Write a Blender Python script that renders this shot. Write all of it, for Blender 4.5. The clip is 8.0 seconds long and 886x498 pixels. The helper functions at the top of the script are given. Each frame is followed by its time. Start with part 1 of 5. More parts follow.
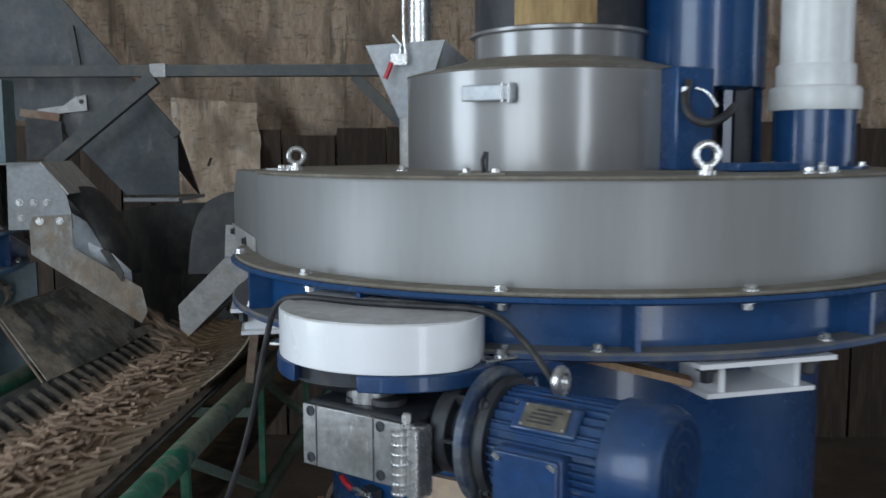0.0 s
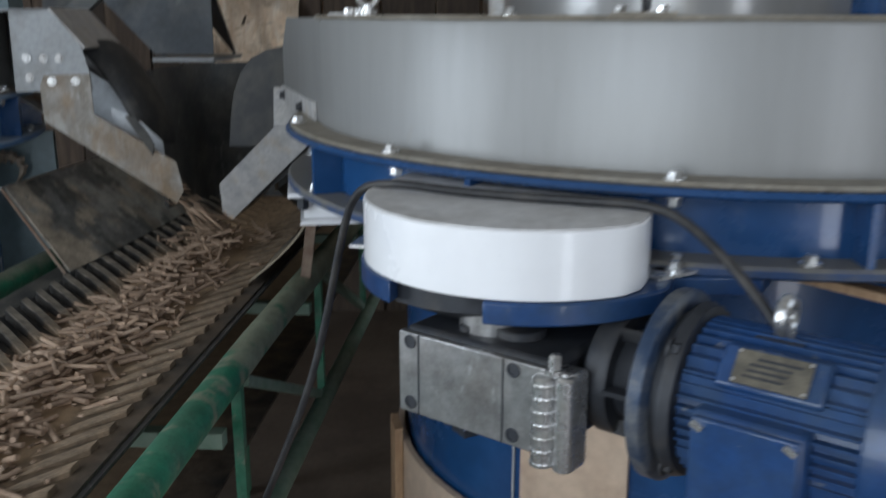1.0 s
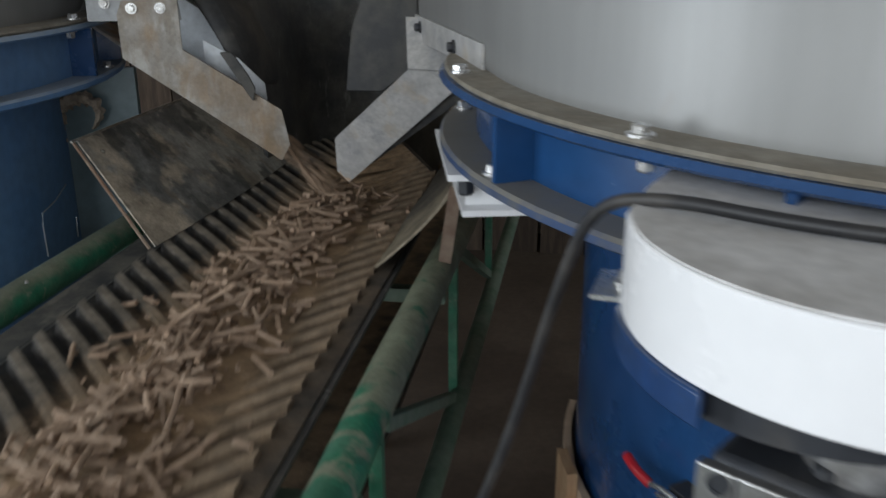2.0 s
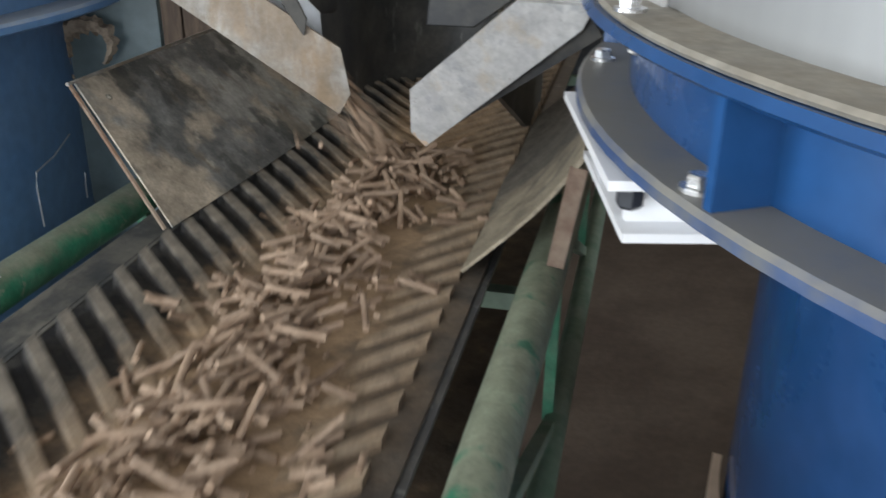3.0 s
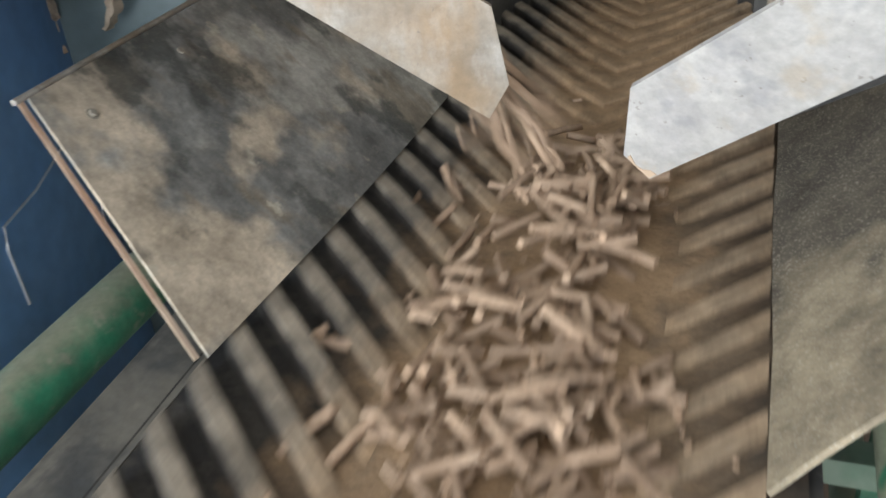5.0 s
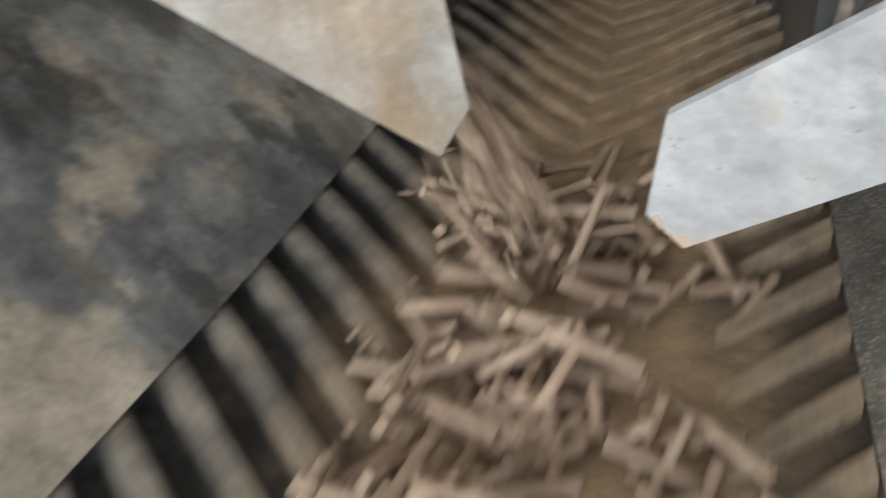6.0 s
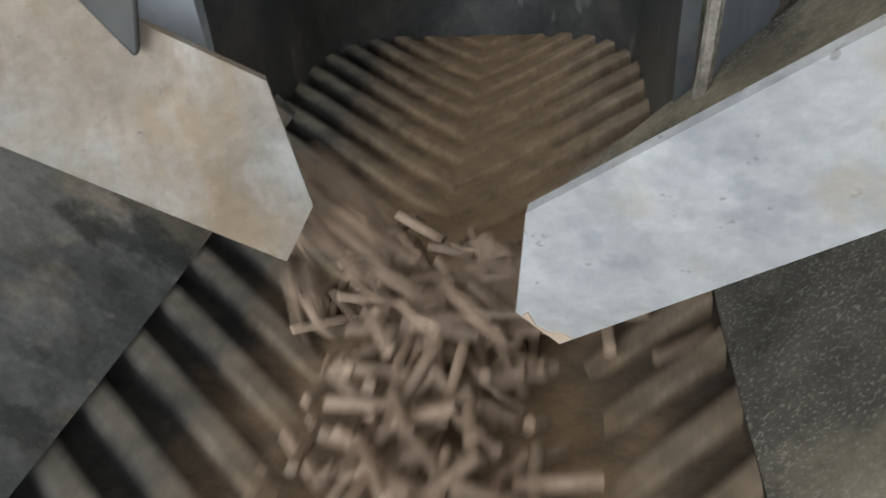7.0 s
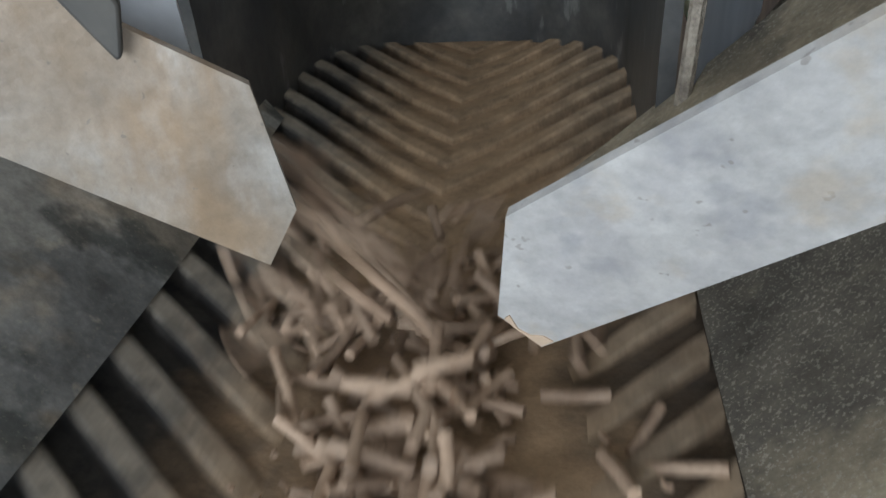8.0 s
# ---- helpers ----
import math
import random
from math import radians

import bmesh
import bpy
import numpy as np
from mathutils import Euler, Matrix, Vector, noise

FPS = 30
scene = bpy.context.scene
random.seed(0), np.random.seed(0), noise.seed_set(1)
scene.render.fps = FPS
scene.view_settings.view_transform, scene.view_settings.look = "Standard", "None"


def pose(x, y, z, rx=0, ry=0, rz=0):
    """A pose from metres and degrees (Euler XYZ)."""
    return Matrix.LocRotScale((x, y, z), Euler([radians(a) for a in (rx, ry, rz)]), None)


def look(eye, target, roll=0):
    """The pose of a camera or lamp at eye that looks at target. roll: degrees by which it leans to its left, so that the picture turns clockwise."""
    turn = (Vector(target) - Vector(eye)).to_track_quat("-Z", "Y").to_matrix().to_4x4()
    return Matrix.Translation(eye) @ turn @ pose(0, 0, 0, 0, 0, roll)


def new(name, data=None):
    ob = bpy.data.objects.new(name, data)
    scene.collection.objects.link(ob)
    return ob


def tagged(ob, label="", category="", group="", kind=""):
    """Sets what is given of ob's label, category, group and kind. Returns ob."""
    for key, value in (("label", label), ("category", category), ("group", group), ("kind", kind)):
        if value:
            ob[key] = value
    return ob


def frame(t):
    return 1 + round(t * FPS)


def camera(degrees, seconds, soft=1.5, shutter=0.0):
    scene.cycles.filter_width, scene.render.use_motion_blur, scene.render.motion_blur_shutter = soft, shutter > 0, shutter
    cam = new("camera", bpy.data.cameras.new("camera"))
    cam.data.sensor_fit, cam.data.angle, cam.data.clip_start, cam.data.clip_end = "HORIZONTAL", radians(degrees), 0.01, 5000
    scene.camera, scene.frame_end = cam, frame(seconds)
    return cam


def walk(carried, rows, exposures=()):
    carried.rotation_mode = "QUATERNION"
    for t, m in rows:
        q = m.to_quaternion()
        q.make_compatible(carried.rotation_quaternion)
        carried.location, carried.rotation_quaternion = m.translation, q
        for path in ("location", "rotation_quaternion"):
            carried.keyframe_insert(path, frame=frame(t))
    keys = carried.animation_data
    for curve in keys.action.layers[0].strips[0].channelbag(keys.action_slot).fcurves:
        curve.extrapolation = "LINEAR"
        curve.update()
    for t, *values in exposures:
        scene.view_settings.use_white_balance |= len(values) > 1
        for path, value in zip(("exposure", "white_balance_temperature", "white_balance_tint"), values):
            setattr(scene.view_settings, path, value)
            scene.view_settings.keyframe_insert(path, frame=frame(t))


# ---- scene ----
cam = camera(52.2, 8.0, shutter=0.48)
PATH = [
    (0, (0.465, -0.459, 1.568), (0.407, 1.528, 1.351), -0.2),
    (0.3, (0.424, -0.349, 1.566), (0.367, 1.630, 1.278), -0.3),
    (0.5, (0.403, -0.296, 1.561), (0.337, 1.664, 1.171), -0.2),
    (0.7, (0.379, -0.245, 1.553), (0.301, 1.706, 1.119), -0.3),
    (1, (0.354, -0.157, 1.536), (0.228, 1.775, 1.035), -0.0),
    (1.2, (0.341, -0.082, 1.531), (0.167, 1.813, 0.917), -0.3),
    (1.5, (0.296, 0.007, 1.532), (0.086, 1.883, 0.872), 0.2),
    (1.7, (0.265, 0.079, 1.529), (-0.008, 1.944, 0.860), 0.1),
    (2, (0.201, 0.167, 1.529), (-0.087, 2.029, 0.859), -0.2),
    (2.2, (0.162, 0.243, 1.518), (-0.121, 2.081, 0.781), -0.1),
    (3.3, (0.065, 0.532, 1.487), (-0.397, 2.294, 0.661), -0.0),
    (3.5, (0.032, 0.575, 1.483), (-0.481, 2.317, 0.647), -1.1),
    (3.8, (-0.019, 0.642, 1.458), (-0.561, 2.338, 0.547), -3.2),
    (4, (-0.03, 0.677, 1.452), (-0.594, 2.32, 0.461), -4.4),
    (4.2, (-0.053, 0.724, 1.461), (-0.604, 2.327, 0.401), -4.6),
    (4.5, (-0.072, 0.8, 1.465), (-0.641, 2.393, 0.397), -4.9),
    (5.8, (-0.127, 1.062, 1.394), (-0.702, 2.636, 0.304), -4.4),
    (6, (-0.139, 1.093, 1.382), (-0.615, 2.707, 0.301), -3.6),
    (6.2, (-0.138, 1.106, 1.378), (-0.546, 2.767, 0.342), -3.4),
    (6.5, (-0.138, 1.129, 1.383), (-0.489, 2.794, 0.332), -4.3),
    (7, (-0.134, 1.142, 1.383), (-0.379, 2.844, 0.362), -4.0),
    (7.5, (-0.133, 1.144, 1.384), (-0.357, 2.863, 0.387), -3.7),
    (8, (-0.13, 1.14, 1.383), (-0.359, 2.851, 0.373), -3.7),
]
walk(cam, [(t, look(eye, target, roll)) for t, eye, target, roll in PATH],
     [(0.0, -0.42, 5850, 6), (1.2, -0.25, 6080, 8), (2.2, -0.15, 6350, 8), (3.3, 1.27, 6350, 9), (4.7, 1.66, 6500, 9), (5.8, 1.58, 6350, 8), (6.0, 1.5, 6280, 8), (7.0, 1.1, 6080, 7), (8.0, 1.06, 6020, 7)])

# ---- light: overcast day through unseen openings behind the walk and at both sides ----
world = bpy.data.worlds.new("world")
scene.world = world
world.use_nodes = True
wn = world.node_tree
sky = wn.nodes.new("ShaderNodeTexSky")
sky.sky_type = 'NISHITA'
sky.sun_disc = False
sky.sun_elevation = radians(40)
sky.sun_rotation = radians(200)
wn.links.new(sky.outputs[0], wn.nodes["Background"].inputs[0])
wn.nodes["Background"].inputs[1].default_value = 0.1
sun_data = bpy.data.lights.new("sun", 'SUN')
sun_data.energy = 1.0
sun_data.angle = radians(12)
sun_data.color = (1.0, 0.96, 0.9)
sun = new("sun", sun_data)
sun.matrix_world = look((2, -10, 9), (0, 0, 0))


def sky_lamp(name, x, y, z, w, h, watts, target, color):
    data = bpy.data.lights.new(name, 'AREA')
    data.shape = 'RECTANGLE'
    data.size, data.size_y, data.energy, data.color = w, h, watts, color
    ob = new(name, data)
    ob.matrix_world = look((x, y, z), target)
    return ob


sky_lamp("open_side_light", -1.2, -2.2, 1.75, 2.0, 2.8, 92, (-1.2, 0, 1.6), (0.9, 0.95, 1.0))
sky_lamp("doorway_light_south", 1.75, -2.2, 1.75, 0.45, 2.9, 30, (1.75, 0, 1.6), (0.95, 0.96, 1.0))
# the east opening's light is added, to brighten the far mill
sky_lamp("added_light_east", 5.9, 0.7, 1.8, 2.2, 3.0, 48, (0, 0.7, 1.6), (0.9, 0.95, 1.0))
sky_lamp("doorway_light_west", -4.9, -0.45, 1.8, 2.0, 3.0, 145, (0, -0.45, 1.6), (0.9, 0.95, 1.0))


# ---- materials ----
def material(name, base, rough=0.6, metal=0.0, second=None, amount=0.5, scale=6.0, fine=60.0,
             bump=0.1, stretch=(1, 1, 1), sharp=0.15, island=0.0, coat=0.0, per_object=0.0, rough_var=0.15, grain=1.0, top=None):
    """Node material: base colour with patches of a second colour, fine grain, bump and uneven gloss."""
    m = bpy.data.materials.new(name)
    m.use_nodes = True
    t = m.node_tree
    n, l = t.nodes, t.links
    b = n["Principled BSDF"]
    b.inputs["Metallic"].default_value = metal
    b.inputs["Coat Weight"].default_value = coat
    tc = n.new("ShaderNodeTexCoord")
    mp = n.new("ShaderNodeMapping")
    mp.inputs["Scale"].default_value = stretch
    l.new(tc.outputs["Object"], mp.inputs[0])
    big = n.new("ShaderNodeTexNoise")
    big.inputs["Scale"].default_value = scale
    big.inputs["Detail"].default_value = 6
    big.inputs["Roughness"].default_value = 0.65
    l.new(mp.outputs[0], big.inputs["Vector"])
    small = n.new("ShaderNodeTexNoise")
    small.inputs["Scale"].default_value = fine
    small.inputs["Detail"].default_value = 5
    l.new(mp.outputs[0], small.inputs["Vector"])
    ramp = n.new("ShaderNodeMapRange")
    ramp.interpolation_type = 'SMOOTHSTEP'
    ramp.inputs["From Min"].default_value = 1 - amount - sharp
    ramp.inputs["From Max"].default_value = 1 - amount + sharp
    l.new(big.outputs["Fac"], ramp.inputs["Value"])
    mix = n.new("ShaderNodeMix")
    mix.data_type = 'RGBA'
    mix.inputs["A"].default_value = (*base, 1)
    mix.inputs["B"].default_value = (*(second or [c * 0.8 for c in base]), 1)
    l.new(ramp.outputs[0], mix.inputs["Factor"])
    speck = n.new("ShaderNodeMix")
    speck.data_type = 'RGBA'
    speck.blend_type = 'MULTIPLY'
    speck.inputs["Factor"].default_value = grain
    l.new(mix.outputs["Result"], speck.inputs["A"])
    tone = n.new("ShaderNodeMapRange")
    tone.inputs["To Min"].default_value = 0.72
    tone.inputs["To Max"].default_value = 1.25
    l.new(small.outputs["Fac"], tone.inputs["Value"])
    l.new(tone.outputs[0], speck.inputs["B"])
    last = speck
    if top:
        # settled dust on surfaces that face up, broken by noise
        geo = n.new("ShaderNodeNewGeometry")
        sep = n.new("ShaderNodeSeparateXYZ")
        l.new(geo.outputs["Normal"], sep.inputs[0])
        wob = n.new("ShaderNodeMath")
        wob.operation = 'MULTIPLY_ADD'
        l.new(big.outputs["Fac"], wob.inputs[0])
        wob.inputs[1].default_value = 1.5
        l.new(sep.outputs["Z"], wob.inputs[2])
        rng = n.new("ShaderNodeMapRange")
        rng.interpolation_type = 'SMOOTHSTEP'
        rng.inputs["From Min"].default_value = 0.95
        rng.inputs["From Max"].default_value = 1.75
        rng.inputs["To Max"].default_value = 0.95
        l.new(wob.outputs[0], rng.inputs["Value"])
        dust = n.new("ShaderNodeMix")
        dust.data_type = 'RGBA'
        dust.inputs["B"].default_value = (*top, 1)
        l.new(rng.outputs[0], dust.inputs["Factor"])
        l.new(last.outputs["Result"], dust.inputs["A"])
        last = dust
    for size, source in ((island, "ShaderNodeNewGeometry"), (per_object, "ShaderNodeObjectInfo")):
        if size:
            g = n.new(source)
            vary = n.new("ShaderNodeMapRange")
            vary.inputs["To Min"].default_value = 1 - size
            vary.inputs["To Max"].default_value = 1 + size
            l.new(g.outputs["Random Per Island" if source.endswith("Geometry") else "Random"], vary.inputs["Value"])
            mul = n.new("ShaderNodeMix")
            mul.data_type = 'RGBA'
            mul.blend_type = 'MULTIPLY'
            mul.inputs["Factor"].default_value = 1.0
            l.new(last.outputs["Result"], mul.inputs["A"])
            l.new(vary.outputs[0], mul.inputs["B"])
            last = mul
    l.new(last.outputs["Result"], b.inputs["Base Color"])
    rr = n.new("ShaderNodeMapRange")
    rr.inputs["To Min"].default_value = max(0.03, rough - rough_var)
    rr.inputs["To Max"].default_value = min(1, rough + rough_var)
    l.new(big.outputs["Fac"], rr.inputs["Value"])
    l.new(rr.outputs[0], b.inputs["Roughness"])
    if bump:
        bp = n.new("ShaderNodeBump")
        bp.inputs["Strength"].default_value = bump
        bp.inputs["Distance"].default_value = 0.004
        l.new(small.outputs["Fac"], bp.inputs["Height"])
        l.new(bp.outputs[0], b.inputs["Normal"])
    return m


STEEL = material("brushed_steel", (0.268, 0.268, 0.262), 0.55, 0.35, (0.245, 0.243, 0.236), 0.45, 3, 60, 0.015, (1, 1, 0.12), rough_var=0.05, grain=0.35)
POLISHED = material("polished_steel", (0.23, 0.227, 0.225), 0.45, 0.35, (0.232, 0.228, 0.225), 0.45, 3, 60, 0.015, (1, 1, 0.12), rough_var=0.05, grain=0.35)
DUSTY_STEEL = material("dusty_steel", (0.3, 0.278, 0.235), 0.65, 0.3, (0.24, 0.21, 0.165), 0.5, 9, 80, 0.1)
GALV = material("galvanised_sheet", (0.45, 0.443, 0.435), 0.5, 0.15, (0.43, 0.42, 0.41), 0.5, 14, 160, 0.15, sharp=0.15)
BRIGHT_GALV = material("clean_galvanised_sheet", (0.58, 0.61, 0.64), 0.45, 0.4, (0.5, 0.51, 0.52), 0.45, 20, 90, 0.05)
OUTLET = material("dull_galvanised_sheet", (0.34, 0.352, 0.362), 0.5, 0.3, (0.29, 0.29, 0.285), 0.48, 16, 120, 0.08)
BLUE = material("blue_gloss_paint", (0.0125, 0.058, 0.168), 0.27, 0.0, (0.02, 0.06, 0.165), 0.45, 5, 40, 0.03, coat=0.35, rough_var=0.08)
# far mill's blue, with the brighter, hazier light there put into the colour
LIT_BLUE = material("light_lifted_blue_paint", (0.1, 0.215, 0.42), 0.48, 0.0, (0.13, 0.235, 0.4), 0.5, 6, 60, 0.04, rough_var=0.1, top=(0.36, 0.4, 0.44))
BLUE_LIGHT = material("blue_casting_paint", (0.0145, 0.048, 0.145), 0.35, 0.0, (0.024, 0.055, 0.125), 0.45, 18, 90, 0.08, coat=0.25, rough_var=0.14)
WORN_BLUE = material("worn_blue_casting_rim", (0.03, 0.052, 0.1), 0.42, 0.35, (0.17, 0.175, 0.18), 0.47, 26, 90, 0.12, rough_var=0.14)
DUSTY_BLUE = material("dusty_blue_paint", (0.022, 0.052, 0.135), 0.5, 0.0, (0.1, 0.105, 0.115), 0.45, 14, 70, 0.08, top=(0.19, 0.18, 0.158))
# the white guard's top: its weaker light is painted as a greyer colour
GUARD_TOP = material("shade_greyed_guard_top", (0.62, 0.61, 0.605), 0.4, 0.0, (0.48, 0.465, 0.45), 0.45, 14, 90, 0.04)
WHITE = material("white_gloss_paint", (0.86, 0.86, 0.87), 0.28, 0.0, (0.82, 0.82, 0.83), 0.4, 5, 60, 0.01, coat=0.3, rough_var=0.05, grain=0.12)
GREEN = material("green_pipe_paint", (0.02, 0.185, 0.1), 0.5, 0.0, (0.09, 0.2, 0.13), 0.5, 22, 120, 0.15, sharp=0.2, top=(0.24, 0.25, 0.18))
DUSTED_GREEN = material("dust_covered_green_pipe_paint", (0.02, 0.185, 0.1), 0.55, 0.0, (0.07, 0.19, 0.12), 0.5, 22, 120, 0.15, sharp=0.2)
DUSTY_GREEN = material("dusty_green_paint", (0.2, 0.26, 0.2), 0.7, 0.0, (0.12, 0.2, 0.14), 0.45, 14, 60, 0.1)
PANEL_TEAL = material("grey_teal_panel_paint", (0.13, 0.175, 0.19), 0.5, 0.0, (0.1, 0.14, 0.15), 0.45, 6, 60, 0.04)
IRON = material("machined_cast_iron", (0.5, 0.5, 0.5), 0.33, 0.8, (0.33, 0.315, 0.3), 0.48, 16, 110, 0.1)
DARK_IRON = material("dark_cast_iron", (0.035, 0.038, 0.045), 0.5, 0.2, (0.07, 0.065, 0.06), 0.4, 16, 90, 0.12)
ZINC = material("zinc_plated_steel", (0.72, 0.72, 0.72), 0.28, 0.9, (0.55, 0.54, 0.5), 0.4, 60, 200, 0.03)
BLACK_PLASTIC = material("black_rubber_sheet", (0.047, 0.048, 0.049), 0.45, 0.0, (0.1, 0.095, 0.085), 0.47, 10, 60, 0.1, rough_var=0.12)
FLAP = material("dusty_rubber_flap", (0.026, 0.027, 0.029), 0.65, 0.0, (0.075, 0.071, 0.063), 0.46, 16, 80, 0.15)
CABLE = material("black_cable", (0.02, 0.02, 0.022), 0.5, 0.0, (0.06, 0.055, 0.05), 0.45, 20, 90, 0.05)
SKIRT = material("dust_stained_skirt_sheet", (0.26, 0.26, 0.245), 0.5, 0.1, (0.125, 0.128, 0.123), 0.48, 6, 90, 0.14, sharp=0.12, grain=0.8)
SKIRT_BROWN = material("dusty_brown_skirt_sheet", (0.13, 0.113, 0.088), 0.9, 0.0, (0.075, 0.067, 0.055), 0.47, 9, 60, 0.15, sharp=0.16, grain=0.8)
FRAME_GREY = material("grey_beam_paint", (0.06, 0.066, 0.068), 0.55, 0.0, (0.12, 0.11, 0.095), 0.45, 8, 60, 0.1)
HOPPER = material("slate_grey_hopper_paint", (0.058, 0.066, 0.076), 0.5, 0.0, (0.11, 0.11, 0.11), 0.47, 5, 60, 0.06)
TARP = material("brown_stained_tarpaulin", (0.72, 0.53, 0.37), 0.7, 0.0, (0.92, 0.77, 0.6), 0.5, 11, 34, 0.8, (2.4, 1, 0.9), sharp=0.2)
PLANK = material("weathered_plank", (0.05, 0.033, 0.023), 0.8, 0.0, (0.1, 0.072, 0.05), 0.45, 5, 30, 0.3, (6, 6, 0.6), per_object=0.35)
FLOOR = material("earth_dust_floor", (0.06, 0.042, 0.03), 0.9, 0.0, (0.1, 0.075, 0.055), 0.5, 1.8, 40, 0.3)
PLASTER = material("dusty_shed_wall", (0.58, 0.55, 0.5), 0.85, 0.0, (0.45, 0.42, 0.37), 0.5, 1.2, 20, 0.2)
PVC = material("white_plastic_pipe", (0.74, 0.75, 0.74), 0.35, 0.0, (0.62, 0.615, 0.59), 0.45, 6, 60, 0.02, grain=0.3)
STRAW = material("chopped_straw", (0.42, 0.29, 0.13), 0.85, 0.0, (0.27, 0.18, 0.08), 0.5, 30, 140, 0.6, (1, 1, 0.25))
CREAM = material("cream_protective_sheet", (0.55, 0.42, 0.31), 0.5, 0.0, (0.42, 0.3, 0.21), 0.45, 5, 50, 0.05)
PELLET = material("pressed_wood_pellet", (0.425, 0.305, 0.213), 0.7, 0.0, (0.3, 0.203, 0.135), 0.5, 40, 260, 0.3, island=0.36)
PLATE = material("stamped_brass_nameplate", (0.2, 0.18, 0.14), 0.5, 0.5, (0.12, 0.11, 0.09), 0.5, 40, 150, 0.1)
RED = material("red_plastic_grip", (0.5, 0.02, 0.03), 0.35)
RUST = material("rusty_strap", (0.22, 0.13, 0.085), 0.8, 0.0, (0.3, 0.23, 0.17), 0.5, 18, 80, 0.2)
DARK_RUST = material("dark_rusty_steel", (0.13, 0.082, 0.058), 0.8, 0.0, (0.2, 0.15, 0.11), 0.48, 30, 90, 0.2)
WOOD = material("raw_wooden_wedge", (0.42, 0.28, 0.16), 0.7, 0.0, (0.33, 0.2, 0.11), 0.5, 20, 60, 0.1, (6, 1, 1))
YELLOW = material("yellow_sticker", (0.7, 0.4, 0.02), 0.4)
TORN = material("torn_glue_residue", (0.38, 0.31, 0.24), 0.9, 0.0, (0.16, 0.125, 0.095), 0.5, 40, 120, 0.4)
HOOD_GREY = material("scraped_grey_rubber", (0.3, 0.33, 0.37), 0.5, 0.0, (0.42, 0.45, 0.48), 0.42, 20, 60, 0.15, (1, 1, 0.3))
TORN_EDGE = material("dusty_cut_edge", (0.4, 0.35, 0.28), 0.9, 0.0, (0.2, 0.17, 0.14), 0.5, 120, 300, 0.6)
STRIP = material("dusty_grey_rubber_strip", (0.045, 0.047, 0.046), 0.8, 0.0, (0.12, 0.113, 0.095), 0.5, 14, 90, 0.2)
GALV_STAINED = material("brown_stained_galvanised_sheet", (0.27, 0.25, 0.222), 0.6, 0.1, (0.23, 0.198, 0.158), 0.5, 16, 160, 0.2, sharp=0.15)
SCRATCH = material("bare_scratched_metal", (0.6, 0.63, 0.66), 0.4, 0.5)


def stain(m, color, scale, low, high, strength=1.0, stretch=(1, 1, 1), detail=5, seed=0.0):
    """Lays a further layer of stains or flecks, with a shape of their own, over a material's colour."""
    t = m.node_tree
    n, l = t.nodes, t.links
    b = n["Principled BSDF"]
    source = b.inputs["Base Color"].links[0].from_socket
    tc = n.new("ShaderNodeTexCoord")
    mp = n.new("ShaderNodeMapping")
    mp.inputs["Scale"].default_value = stretch
    mp.inputs["Location"].default_value = (seed, seed * 1.7, seed * 0.6)
    l.new(tc.outputs["Object"], mp.inputs[0])
    tex = n.new("ShaderNodeTexNoise")
    tex.inputs["Scale"].default_value = scale
    tex.inputs["Detail"].default_value = detail
    tex.inputs["Roughness"].default_value = 0.6
    l.new(mp.outputs[0], tex.inputs["Vector"])
    rng = n.new("ShaderNodeMapRange")
    rng.interpolation_type = 'SMOOTHSTEP'
    rng.inputs["From Min"].default_value = low
    rng.inputs["From Max"].default_value = high
    rng.inputs["To Max"].default_value = strength
    l.new(tex.outputs["Fac"], rng.inputs["Value"])
    mix = n.new("ShaderNodeMix")
    mix.data_type = 'RGBA'
    mix.inputs["B"].default_value = (*color, 1)
    l.new(rng.outputs[0], mix.inputs["Factor"])
    l.new(source, mix.inputs["A"])
    l.new(mix.outputs["Result"], b.inputs["Base Color"])
    return m


